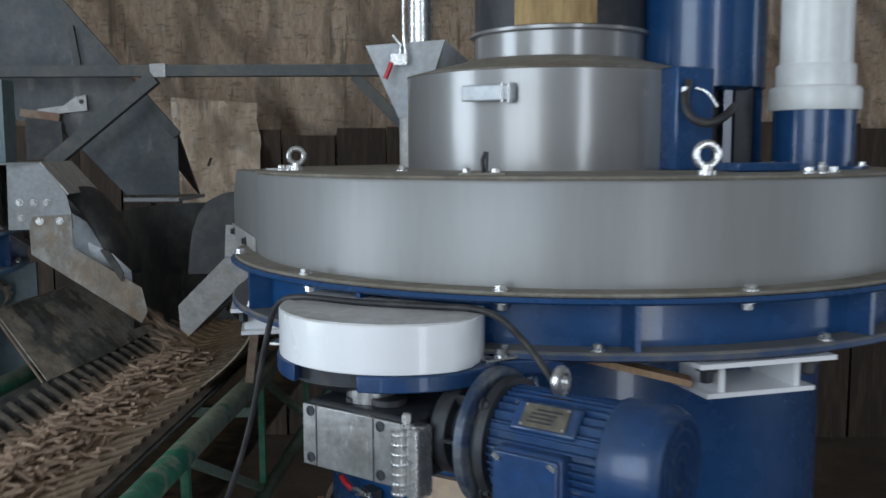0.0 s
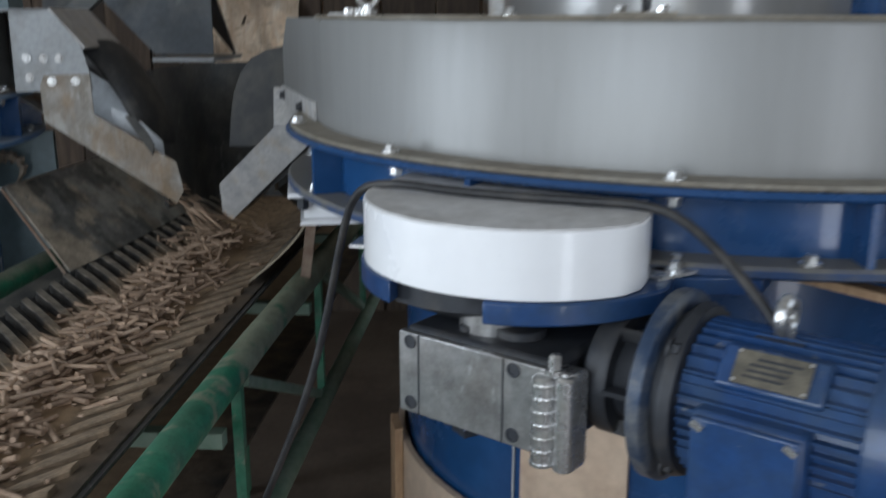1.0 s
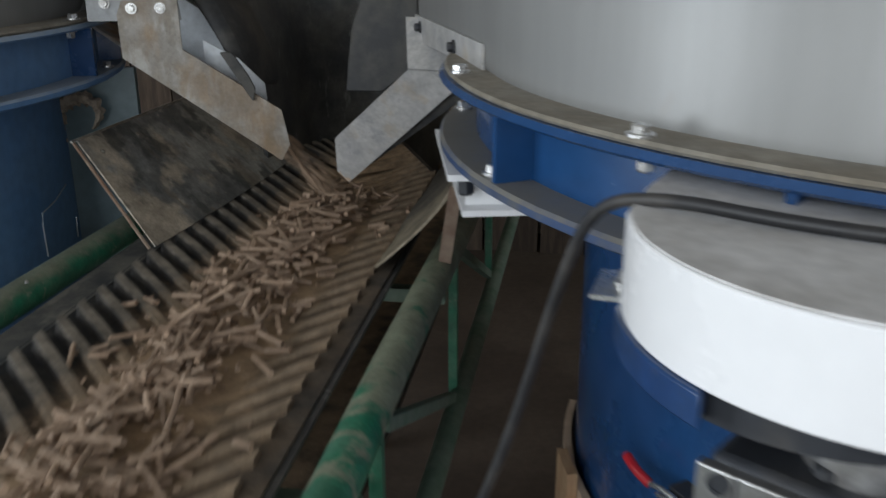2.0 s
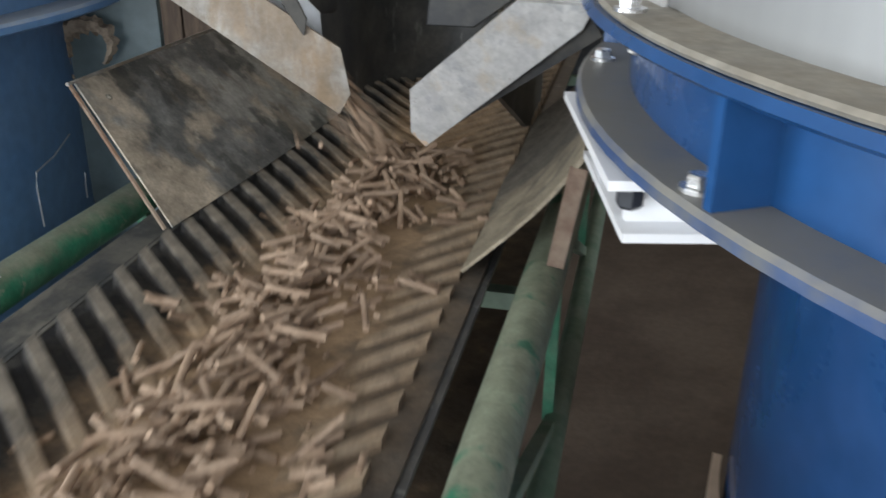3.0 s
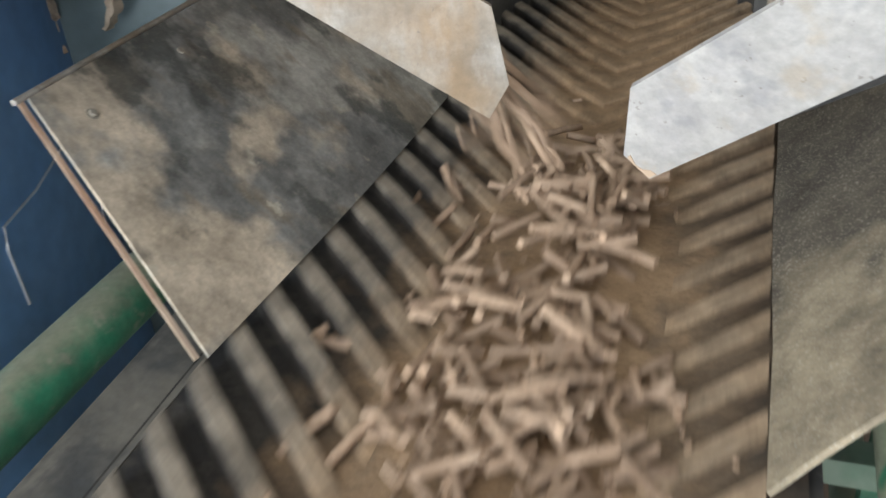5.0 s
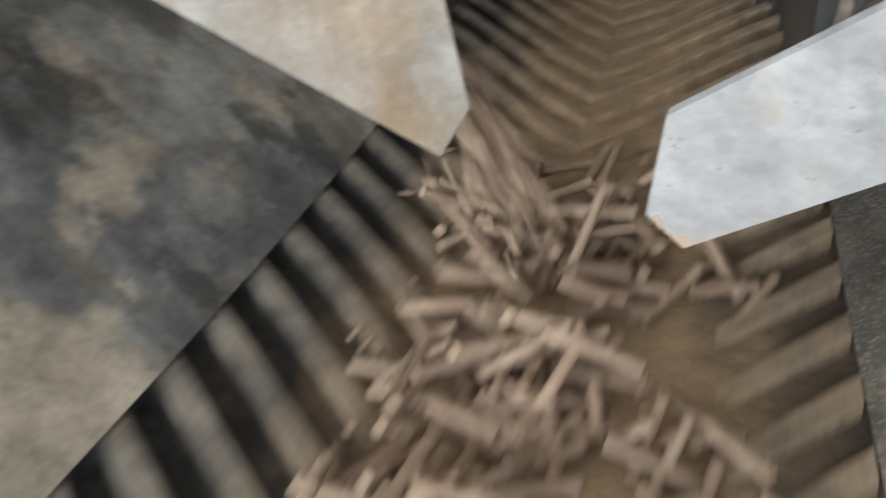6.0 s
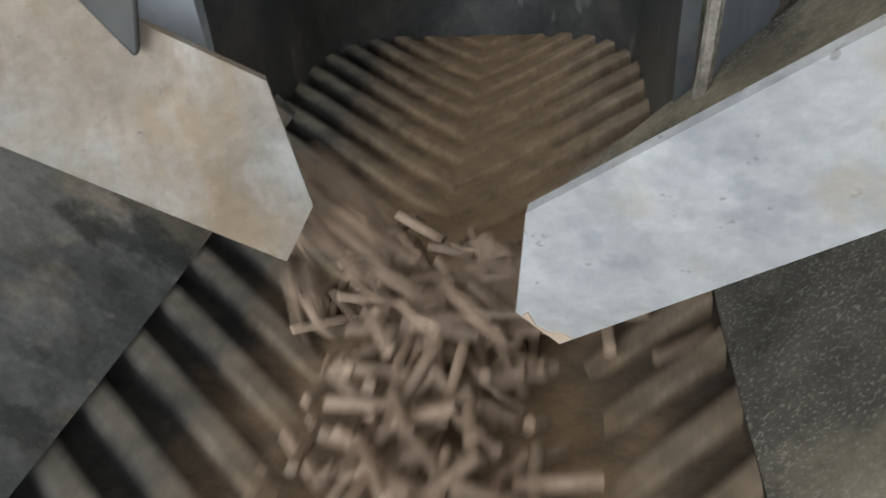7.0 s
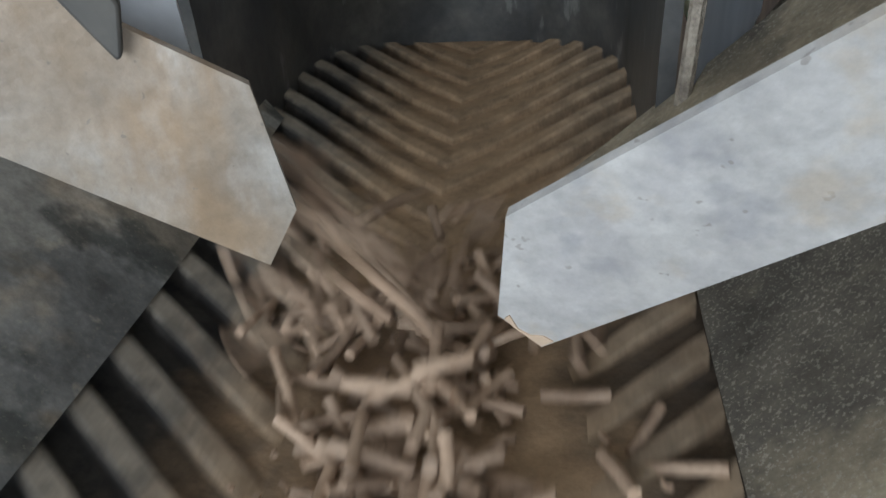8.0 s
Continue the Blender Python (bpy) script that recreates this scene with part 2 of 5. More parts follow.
def fade_patches(m, color, y0, y1, scale, strength, seed):
    """Patches of one colour, dense at local depth y1 and thinning out towards y0."""
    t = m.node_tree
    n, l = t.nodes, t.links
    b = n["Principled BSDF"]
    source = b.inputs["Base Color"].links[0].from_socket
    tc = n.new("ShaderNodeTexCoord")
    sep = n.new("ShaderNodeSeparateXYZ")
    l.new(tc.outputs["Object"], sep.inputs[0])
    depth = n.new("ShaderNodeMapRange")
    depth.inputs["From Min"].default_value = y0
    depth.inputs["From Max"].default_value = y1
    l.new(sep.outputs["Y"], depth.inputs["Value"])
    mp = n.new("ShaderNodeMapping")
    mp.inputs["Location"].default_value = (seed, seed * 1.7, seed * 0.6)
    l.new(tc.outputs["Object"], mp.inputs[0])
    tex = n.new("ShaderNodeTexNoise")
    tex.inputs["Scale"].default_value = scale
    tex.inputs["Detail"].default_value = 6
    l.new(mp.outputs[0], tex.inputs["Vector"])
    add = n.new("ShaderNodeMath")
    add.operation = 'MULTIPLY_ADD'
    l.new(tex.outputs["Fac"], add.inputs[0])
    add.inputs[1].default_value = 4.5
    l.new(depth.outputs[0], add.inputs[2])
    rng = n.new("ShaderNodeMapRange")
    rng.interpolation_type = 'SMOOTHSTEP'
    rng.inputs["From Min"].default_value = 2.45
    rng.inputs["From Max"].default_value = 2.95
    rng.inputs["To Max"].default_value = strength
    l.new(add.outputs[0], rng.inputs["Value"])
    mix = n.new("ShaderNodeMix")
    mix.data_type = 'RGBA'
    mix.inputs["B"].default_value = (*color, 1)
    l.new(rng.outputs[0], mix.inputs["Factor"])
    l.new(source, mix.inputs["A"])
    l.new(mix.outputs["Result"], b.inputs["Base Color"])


def dusty_rubber(name, base, second, profile, top=None):
    """Black belt rubber under brown wood dust that lies along the middle, thicker to one side."""
    m = material(name, base, 0.75, 0.0, second, 0.5, 28, 120, 0.25, sharp=0.08, top=top)
    t = m.node_tree
    n, l = t.nodes, t.links
    b = n["Principled BSDF"]
    source = b.inputs["Base Color"].links[0].from_socket
    tc = n.new("ShaderNodeTexCoord")
    sep = n.new("ShaderNodeSeparateXYZ")
    l.new(tc.outputs["Object"], sep.inputs[0])
    wob = n.new("ShaderNodeTexNoise")
    wob.inputs["Scale"].default_value = 25
    wob.inputs["Detail"].default_value = 5
    l.new(tc.outputs["Object"], wob.inputs["Vector"])
    add = n.new("ShaderNodeMath")
    add.operation = 'MULTIPLY_ADD'
    l.new(wob.outputs["Fac"], add.inputs[0])
    add.inputs[1].default_value = 0.16
    l.new(sep.outputs["X"], add.inputs[2])
    ramp = n.new("ShaderNodeValToRGB")
    e = ramp.color_ramp.elements
    e[0].color = (profile[0][1],) * 3 + (1,)
    e[1].color = (profile[-1][1],) * 3 + (1,)
    for pos, v in profile[1:-1]:
        k = e.new(pos)
        k.color = (v, v, v, 1)
    rng = n.new("ShaderNodeMapRange")
    rng.inputs["From Min"].default_value = -0.12
    rng.inputs["From Max"].default_value = 0.28
    l.new(add.outputs[0], rng.inputs["Value"])
    l.new(rng.outputs[0], ramp.inputs[0])
    mix = n.new("ShaderNodeMix")
    mix.data_type = 'RGBA'
    mix.inputs["B"].default_value = (0.335, 0.228, 0.135, 1)
    l.new(ramp.outputs[0], mix.inputs["Factor"])
    l.new(source, mix.inputs["A"])
    l.new(mix.outputs["Result"], b.inputs["Base Color"])
    return m


BELT = dusty_rubber("dusty_belt_rubber", (0.014, 0.015, 0.016), (0.04, 0.038, 0.034), ((0, 0.0), (0.22, 0.03), (0.33, 0.5), (0.43, 0.95), (0.68, 0.95), (0.77, 0.4), (0.85, 0.02)))
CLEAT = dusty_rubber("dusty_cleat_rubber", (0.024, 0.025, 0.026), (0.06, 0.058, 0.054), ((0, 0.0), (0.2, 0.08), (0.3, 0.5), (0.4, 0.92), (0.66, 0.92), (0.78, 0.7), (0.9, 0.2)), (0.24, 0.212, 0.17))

# layered stains and wear
for metal, weight, gloss in ((STEEL, 0.2, 0.26), (POLISHED, 0.7, 0.18)):
    shader = metal.node_tree.nodes["Principled BSDF"]
    shader.inputs["Coat Weight"].default_value = weight
    shader.inputs["Coat Roughness"].default_value = gloss
    shader.inputs["Coat IOR"].default_value = 2.0
stain(GALV, (0.43, 0.422, 0.425), 17, 0.47, 0.68, 0.8, seed=2)
stain(GALV, (0.62, 0.61, 0.585), 34, 0.44, 0.74, 0.7, seed=11)
stain(GALV, (0.33, 0.33, 0.345), 30, 0.56, 0.66, 0.6, detail=3, seed=14)
stain(GALV, (0.26, 0.24, 0.22), 130, 0.68, 0.73, 0.7, detail=2, seed=5)
stain(GALV, (0.46, 0.39, 0.3), 22, 0.55, 0.68, 0.55, seed=8)
stain(GALV_STAINED, (0.27, 0.195, 0.125), 13, 0.5, 0.68, 0.75, (1.3, 1, 0.5), seed=1)
stain(GALV_STAINED, (0.39, 0.372, 0.345), 60, 0.44, 0.72, 0.6, (1, 1, 0.5), detail=6, seed=4)
stain(GALV_STAINED, (0.42, 0.405, 0.375), 26, 0.54, 0.66, 0.7, (1, 1, 0.4), detail=6, seed=16)
stain(GALV_STAINED, (0.22, 0.15, 0.085), 6, 0.52, 0.66, 0.6, (1, 1, 0.7), detail=4, seed=21)
stain(GALV_STAINED, (0.17, 0.15, 0.125), 190, 0.68, 0.73, 0.8, detail=2, seed=6)
# skirt: grey-beige towards the far end, tan towards the near end
fade_patches(SKIRT, (0.38, 0.37, 0.33), 0.2, 0.4, 9, 0.8, 3)
stain(SKIRT, (0.19, 0.155, 0.11), 9, 0.53, 0.62, 0.75, (1, 1.6, 0.8), detail=4, seed=12)
fade_patches(SKIRT, (0.46, 0.39, 0.3), 0.2, 0.02, 13, 0.88, 6)
stain(SKIRT, (0.4, 0.37, 0.3), 30, 0.61, 0.66, 0.7, detail=4, seed=7)
stain(SKIRT, (0.055, 0.06, 0.056), 14, 0.53, 0.63, 0.8, (1, 1, 0.7), seed=9)
stain(SKIRT, (0.3, 0.28, 0.22), 420, 0.58, 0.7, 0.35, detail=3, seed=15)
fade_patches(SKIRT_BROWN, (0.28, 0.235, 0.165), 0.2, 0.04, 9, 0.9, 5)
stain(SKIRT_BROWN, (0.34, 0.31, 0.25), 520, 0.54, 0.64, 0.6, detail=3, seed=2)
stain(SKIRT_BROWN, (0.05, 0.045, 0.038), 40, 0.5, 0.75, 0.25, detail=5, seed=8)
# dust on the near rail, thick from local depth 1 on
fade_patches(DUSTED_GREEN, (0.29, 0.285, 0.205), 0.72, 1.0, 24, 0.8, 4)
stain(TARP, (0.16, 0.11, 0.075), 7, 0.58, 0.66, 0.55, (3.2, 1, 0.35), seed=2)
stain(TARP, (0.9, 0.82, 0.73), 9, 0.58, 0.7, 0.6, (2.5, 1, 0.6), seed=7)
stain(TARP, (0.26, 0.19, 0.13), 24, 0.56, 0.64, 0.5, (0.6, 1, 2.2), seed=4)
stain(BLACK_PLASTIC, (0.2, 0.2, 0.19), 40, 0.6, 0.68, 0.5, (1, 1, 0.35), seed=5)
stain(HOPPER, (0.19, 0.185, 0.175), 12, 0.56, 0.68, 0.6, (1, 1, 0.4), seed=3)
stain(STEEL, (0.25, 0.235, 0.22), 40, 0.66, 0.74, 0.35, (1, 1, 0.5), seed=3)
stain(IRON, (0.62, 0.63, 0.64), 55, 0.62, 0.7, 0.7, (1, 1, 0.5), seed=6)
stain(BLUE_LIGHT, (0.2, 0.2, 0.19), 60, 0.66, 0.72, 0.5, seed=6)
stain(GREEN, (0.3, 0.29, 0.23), 60, 0.6, 0.7, 0.6, seed=6)
stain(STRIP, (0.22, 0.2, 0.165), 18, 0.54, 0.66, 0.6, (1, 0.4, 1), seed=6)


def mottle(m, scale, low, high):
    """Uneven tone at two scales over all the layers, shifted from object to object."""
    t = m.node_tree
    n, l = t.nodes, t.links
    b = n["Principled BSDF"]
    source = b.inputs["Base Color"].links[0].from_socket
    tc = n.new("ShaderNodeTexCoord")
    info = n.new("ShaderNodeObjectInfo")
    far = n.new("ShaderNodeMath")
    far.operation = 'MULTIPLY'
    far.inputs[1].default_value = 37.0
    l.new(info.outputs["Random"], far.inputs[0])
    shift = n.new("ShaderNodeVectorMath")
    shift.operation = 'ADD'
    l.new(tc.outputs["Object"], shift.inputs[0])
    l.new(far.outputs[0], shift.inputs[1])
    for k, detail, share in ((1.0, 6, 1.0), (9.0, 3, 0.35)):
        tex = n.new("ShaderNodeTexNoise")
        tex.inputs["Scale"].default_value = scale * k
        tex.inputs["Detail"].default_value = detail
        tex.inputs["Roughness"].default_value = 0.7
        l.new(shift.outputs[0], tex.inputs["Vector"])
        rng = n.new("ShaderNodeMapRange")
        rng.inputs["From Min"].default_value = 0.3
        rng.inputs["From Max"].default_value = 0.7
        rng.inputs["To Min"].default_value = 1 + (low - 1) * share
        rng.inputs["To Max"].default_value = 1 + (high - 1) * share
        l.new(tex.outputs["Fac"], rng.inputs["Value"])
        mul = n.new("ShaderNodeMix")
        mul.data_type = 'RGBA'
        mul.blend_type = 'MULTIPLY'
        mul.inputs["Factor"].default_value = 1.0
        l.new(source, mul.inputs["A"])
        l.new(rng.outputs[0], mul.inputs["B"])
        source = mul.outputs["Result"]
    l.new(source, b.inputs["Base Color"])


for dirty, size, low, high in ((SKIRT, 20, 0.5, 1.45), (SKIRT_BROWN, 30, 0.6, 1.4), (GALV, 26, 0.84, 1.14), (GALV_STAINED, 26, 0.8, 1.2), (DUSTED_GREEN, 30, 0.65, 1.3),
                               (GREEN, 30, 0.7, 1.25), (CLEAT, 40, 0.55, 1.45), (BELT, 40, 0.75, 1.25), (BLUE_LIGHT, 25, 0.8, 1.2), (IRON, 30, 0.75, 1.2),
                               (DUSTY_STEEL, 25, 0.75, 1.25), (HOPPER, 8, 0.75, 1.25), (BLACK_PLASTIC, 14, 0.7, 1.35)):
    mottle(dirty, size, low, high)


def shaded_creases(m, color, turn, scale, strength, seed):
    """Paints long slanting dark lines that stand in for the shading of folds."""
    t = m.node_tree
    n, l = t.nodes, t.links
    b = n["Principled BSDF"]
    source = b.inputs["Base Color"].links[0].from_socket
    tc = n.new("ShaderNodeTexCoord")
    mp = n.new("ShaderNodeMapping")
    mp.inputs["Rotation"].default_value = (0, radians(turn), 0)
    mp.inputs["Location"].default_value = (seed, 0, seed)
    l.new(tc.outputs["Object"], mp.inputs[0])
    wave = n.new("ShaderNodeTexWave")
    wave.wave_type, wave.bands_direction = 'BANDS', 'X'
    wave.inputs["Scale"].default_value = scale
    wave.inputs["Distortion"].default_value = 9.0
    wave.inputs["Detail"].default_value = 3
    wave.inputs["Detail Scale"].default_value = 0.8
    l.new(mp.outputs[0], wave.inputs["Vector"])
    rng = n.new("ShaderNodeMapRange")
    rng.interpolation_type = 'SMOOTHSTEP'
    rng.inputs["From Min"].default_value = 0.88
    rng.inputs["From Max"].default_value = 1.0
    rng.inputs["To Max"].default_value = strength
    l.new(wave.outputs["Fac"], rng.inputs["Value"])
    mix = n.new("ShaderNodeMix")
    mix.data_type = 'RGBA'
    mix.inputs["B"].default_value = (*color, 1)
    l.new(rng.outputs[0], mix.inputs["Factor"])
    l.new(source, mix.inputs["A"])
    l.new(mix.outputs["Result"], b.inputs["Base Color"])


# fold shading on the tarpaulin, painted as dark lines
shaded_creases(TARP, (0.2, 0.14, 0.1), 38, 0.55, 0.42, 1)
shaded_creases(TARP, (0.22, 0.15, 0.105), -19, 0.37, 0.35, 4)
shaded_creases(TARP, (0.24, 0.17, 0.12), 8, 0.9, 0.4, 7)

# ---- mesh helpers ----
ORIGIN = {}


def thing(name, at, label, category, group="", kind=""):
    ob = new(name)
    ob.location = at
    ob.empty_display_size = 0.1
    ORIGIN[ob.name] = Vector(at)
    return tagged(ob, label, category, group, kind)


def smooth(me, angle=35):
    for p in me.polygons:
        p.use_smooth = True
    me.set_sharp_from_angle(angle=radians(angle))


def part(name, bm, mat, parent, label="", bevel=0.0):
    """Links a bmesh in world places as one mesh under a thing or part."""
    org = ORIGIN[parent.name]
    bmesh.ops.translate(bm, verts=bm.verts, vec=-org)
    bmesh.ops.recalc_face_normals(bm, faces=bm.faces)
    me = bpy.data.meshes.new(name)
    bm.to_mesh(me)
    bm.free()
    me.materials.append(mat)
    smooth(me)
    ob = new(name, me)
    ob.parent = parent
    ORIGIN[ob.name] = org
    if bevel:
        mod = ob.modifiers.new("bevel", 'BEVEL')
        mod.width, mod.segments, mod.limit_method = bevel, 2, 'ANGLE'
    if label:
        ob["label"] = label
    return ob


def single(name, bm, mat, at, label, category, group="", kind="", bevel=0.0):
    """A thing that is one mesh."""
    bmesh.ops.translate(bm, verts=bm.verts, vec=-Vector(at))
    bmesh.ops.recalc_face_normals(bm, faces=bm.faces)
    me = bpy.data.meshes.new(name)
    bm.to_mesh(me)
    bm.free()
    me.materials.append(mat)
    smooth(me)
    ob = new(name, me)
    ob.location = at
    ORIGIN[ob.name] = Vector(at)
    if bevel:
        mod = ob.modifiers.new("bevel", 'BEVEL')
        mod.width, mod.segments, mod.limit_method = bevel, 2, 'ANGLE'
    return tagged(ob, label, category, group, kind)


def box(sx, sy, sz, m=None, bm=None):
    bm = bm or bmesh.new()
    bmesh.ops.create_cube(bm, size=1, matrix=(m or Matrix()) @ Matrix.Diagonal((sx, sy, sz, 1)))
    return bm


def lathe(profile, m=None, seg=48, a0=0.0, a1=360.0, closed=True, bm=None):
    """Turns a profile of (radius, height) about z. closed joins the last point to the first."""
    bm = bm or bmesh.new()
    m = m or Matrix()
    full = abs(a1 - a0) >= 359.9
    steps = seg if full else seg + 1
    rings = []
    for i in range(steps):
        a = radians(a0 + (a1 - a0) * i / seg)
        rings.append([bm.verts.new(m @ Vector((r * math.cos(a), r * math.sin(a), z))) for r, z in profile])
    n = len(profile)
    for i in range(seg if full else seg):
        p, q = rings[i], rings[(i + 1) % steps]
        for j in range(n if closed else n - 1):
            k = (j + 1) % n
            bm.faces.new((p[j], q[j], q[k], p[k]))
    if not full and closed:
        bm.faces.new(rings[0])
        bm.faces.new(rings[-1])
    bmesh.ops.remove_doubles(bm, verts=bm.verts, dist=1e-6)
    return bm


def cylinder(r, z0, z1, m=None, seg=24, bm=None, chamfer=0.0):
    c = chamfer
    prof = [(0, z0), (r - c, z0), (r, z0 + c), (r, z1 - c), (r - c, z1), (0, z1)] if c else [(0, z0), (r, z0), (r, z1), (0, z1)]
    bm = bm or bmesh.new()
    m = m or Matrix()
    prof2 = [p for p in prof if p[0] > 0]
    rings = [[bm.verts.new(m @ Vector((rr * math.cos(2 * math.pi * i / seg), rr * math.sin(2 * math.pi * i / seg), z)))
              for i in range(seg)] for rr, z in prof2]
    for p, q in zip(rings, rings[1:]):
        for i in range(seg):
            j = (i + 1) % seg
            bm.faces.new((p[i], p[j], q[j], q[i]))
    bm.faces.new(rings[0][::-1])
    bm.faces.new(rings[-1])
    return bm


def prism(poly, thick, m, bm=None):
    """Extrudes a polygon in the local xy plane by thick along local z."""
    bm = bm or bmesh.new()
    a = [bm.verts.new(m @ Vector((x, y, 0))) for x, y in poly]
    b = [bm.verts.new(m @ Vector((x, y, thick))) for x, y in poly]
    bm.faces.new(a[::-1])
    bm.faces.new(b)
    n = len(poly)
    for i in range(n):
        j = (i + 1) % n
        bm.faces.new((a[i], a[j], b[j], b[i]))
    return bm


def tube(points, r, seg=12, bm=None, rounds=0):
    """A round bar through points, smoothed when rounds > 0."""
    pts = [Vector(p) for p in points]
    for _ in range(rounds):
        out = [pts[0]]
        for p, q in zip(pts, pts[1:]):
            out += [p.lerp(q, 0.25), p.lerp(q, 0.75)]
        pts = out + [pts[-1]]
    bm = bm or bmesh.new()
    up = Vector((0.13, 0.31, 0.94))
    rings = []
    for i, p in enumerate(pts):
        d = (pts[min(i + 1, len(pts) - 1)] - pts[max(i - 1, 0)]).normalized()
        u = d.cross(up).normalized()
        v = d.cross(u)
        rings.append([bm.verts.new(p + r * (u * math.cos(2 * math.pi * k / seg) + v * math.sin(2 * math.pi * k / seg))) for k in range(seg)])
    for p, q in zip(rings, rings[1:]):
        for k in range(seg):
            j = (k + 1) % seg
            bm.faces.new((p[k], p[j], q[j], q[k]))
    bm.faces.new(rings[0][::-1])
    bm.faces.new(rings[-1])
    return bm


def bar(p, q, w, h, bm=None):
    """A square bar from p to q."""
    p, q = Vector(p), Vector(q)
    d = q - p
    m = Matrix.Translation((p + q) / 2) @ d.to_track_quat('Y', 'Z').to_matrix().to_4x4()
    return box(w, d.length, h, m, bm)


def sheet(a, b, c, d, thick, bm=None, nu=1, nv=1, wave=0.0):
    """A flat plate with corners a b c d, with thickness, slightly buckled by wave."""
    a, b, c, d = (Vector(v) for v in (a, b, c, d))
    nrm = (b - a).cross(d - a).normalized()
    bm = bm or bmesh.new()
    grid = []
    for side in (0, 1):
        g = []
        for i in range(nu + 1):
            row = []
            for j in range(nv + 1):
                u, v = i / nu, j / nv
                p = a.lerp(b, u).lerp(d.lerp(c, u), v)
                p += nrm * (wave * noise.noise(p * 9) + side * thick)
                row.append(bm.verts.new(p))
            g.append(row)
        grid.append(g)
    for side in (0, 1):
        g = grid[side]
        for i in range(nu):
            for j in range(nv):
                bm.faces.new((g[i][j], g[i + 1][j], g[i + 1][j + 1], g[i][j + 1]))
    edge = [(i, 0) for i in range(nu)] + [(nu, j) for j in range(nv)] + [(i, nv) for i in range(nu, 0, -1)] + [(0, j) for j in range(nv, 0, -1)]
    for (i, j), (k, o) in zip(edge, edge[1:] + edge[:1]):
        bm.faces.new((grid[0][i][j], grid[0][k][o], grid[1][k][o], grid[1][i][j]))
    return bm


FAR_PLANE = (1.6636, 0.3171, -0.1238)
NEAR_PLANE = (1.8835, -0.2114, -0.4197)


def in_plane(plane, x, z):
    """Depth y of a slanting plane at x and z."""
    return plane[0] + plane[1] * x + plane[2] * z


def plate3(poly, plane, offset, thick):
    """A flat plate with corners (x, z) in a slanting plane; thickness away from the walk."""
    bm = bmesh.new()
    n = Vector((-plane[1], 1, -plane[2])).normalized()
    a = [bm.verts.new(Vector((x, in_plane(plane, x, z), z)) + n * offset) for x, z in poly]
    b = [bm.verts.new(v.co + n * thick) for v in a]
    bm.faces.new(a)
    bm.faces.new(b[::-1])
    for i in range(len(a)):
        j = (i + 1) % len(a)
        bm.faces.new((a[i], b[i], b[j], a[j]))
    return bm


def upright(x, y, z, yaw=0):
    """Frame whose local xy plane stands upright: local x across, local y up, local z towards the near side."""
    return pose(x, y, z, 90, 0, yaw)


def hex_bolt(r, h, m, bm=None):
    """Washer and chamfered hexagon head along local z."""
    bm = cylinder(r * 1.45, 0, h * 0.25, m, 16, bm)
    cylinder(r, h * 0.2, h, m @ pose(0, 0, 0, 0, 0, random.uniform(0, 60)), 6, bm, chamfer=h * 0.12)
    return bm


# ---- the shed ----
def slab(name, x0, x1, y0, y1, z0, z1, mat, label=""):
    at = ((x0 + x1) / 2, (y0 + y1) / 2, z0)
    return single(name, box(x1 - x0, y1 - y0, z1 - z0, pose(at[0], at[1], (z0 + z1) / 2)), mat, at, label or name.replace("_", " "), "", kind="structure")


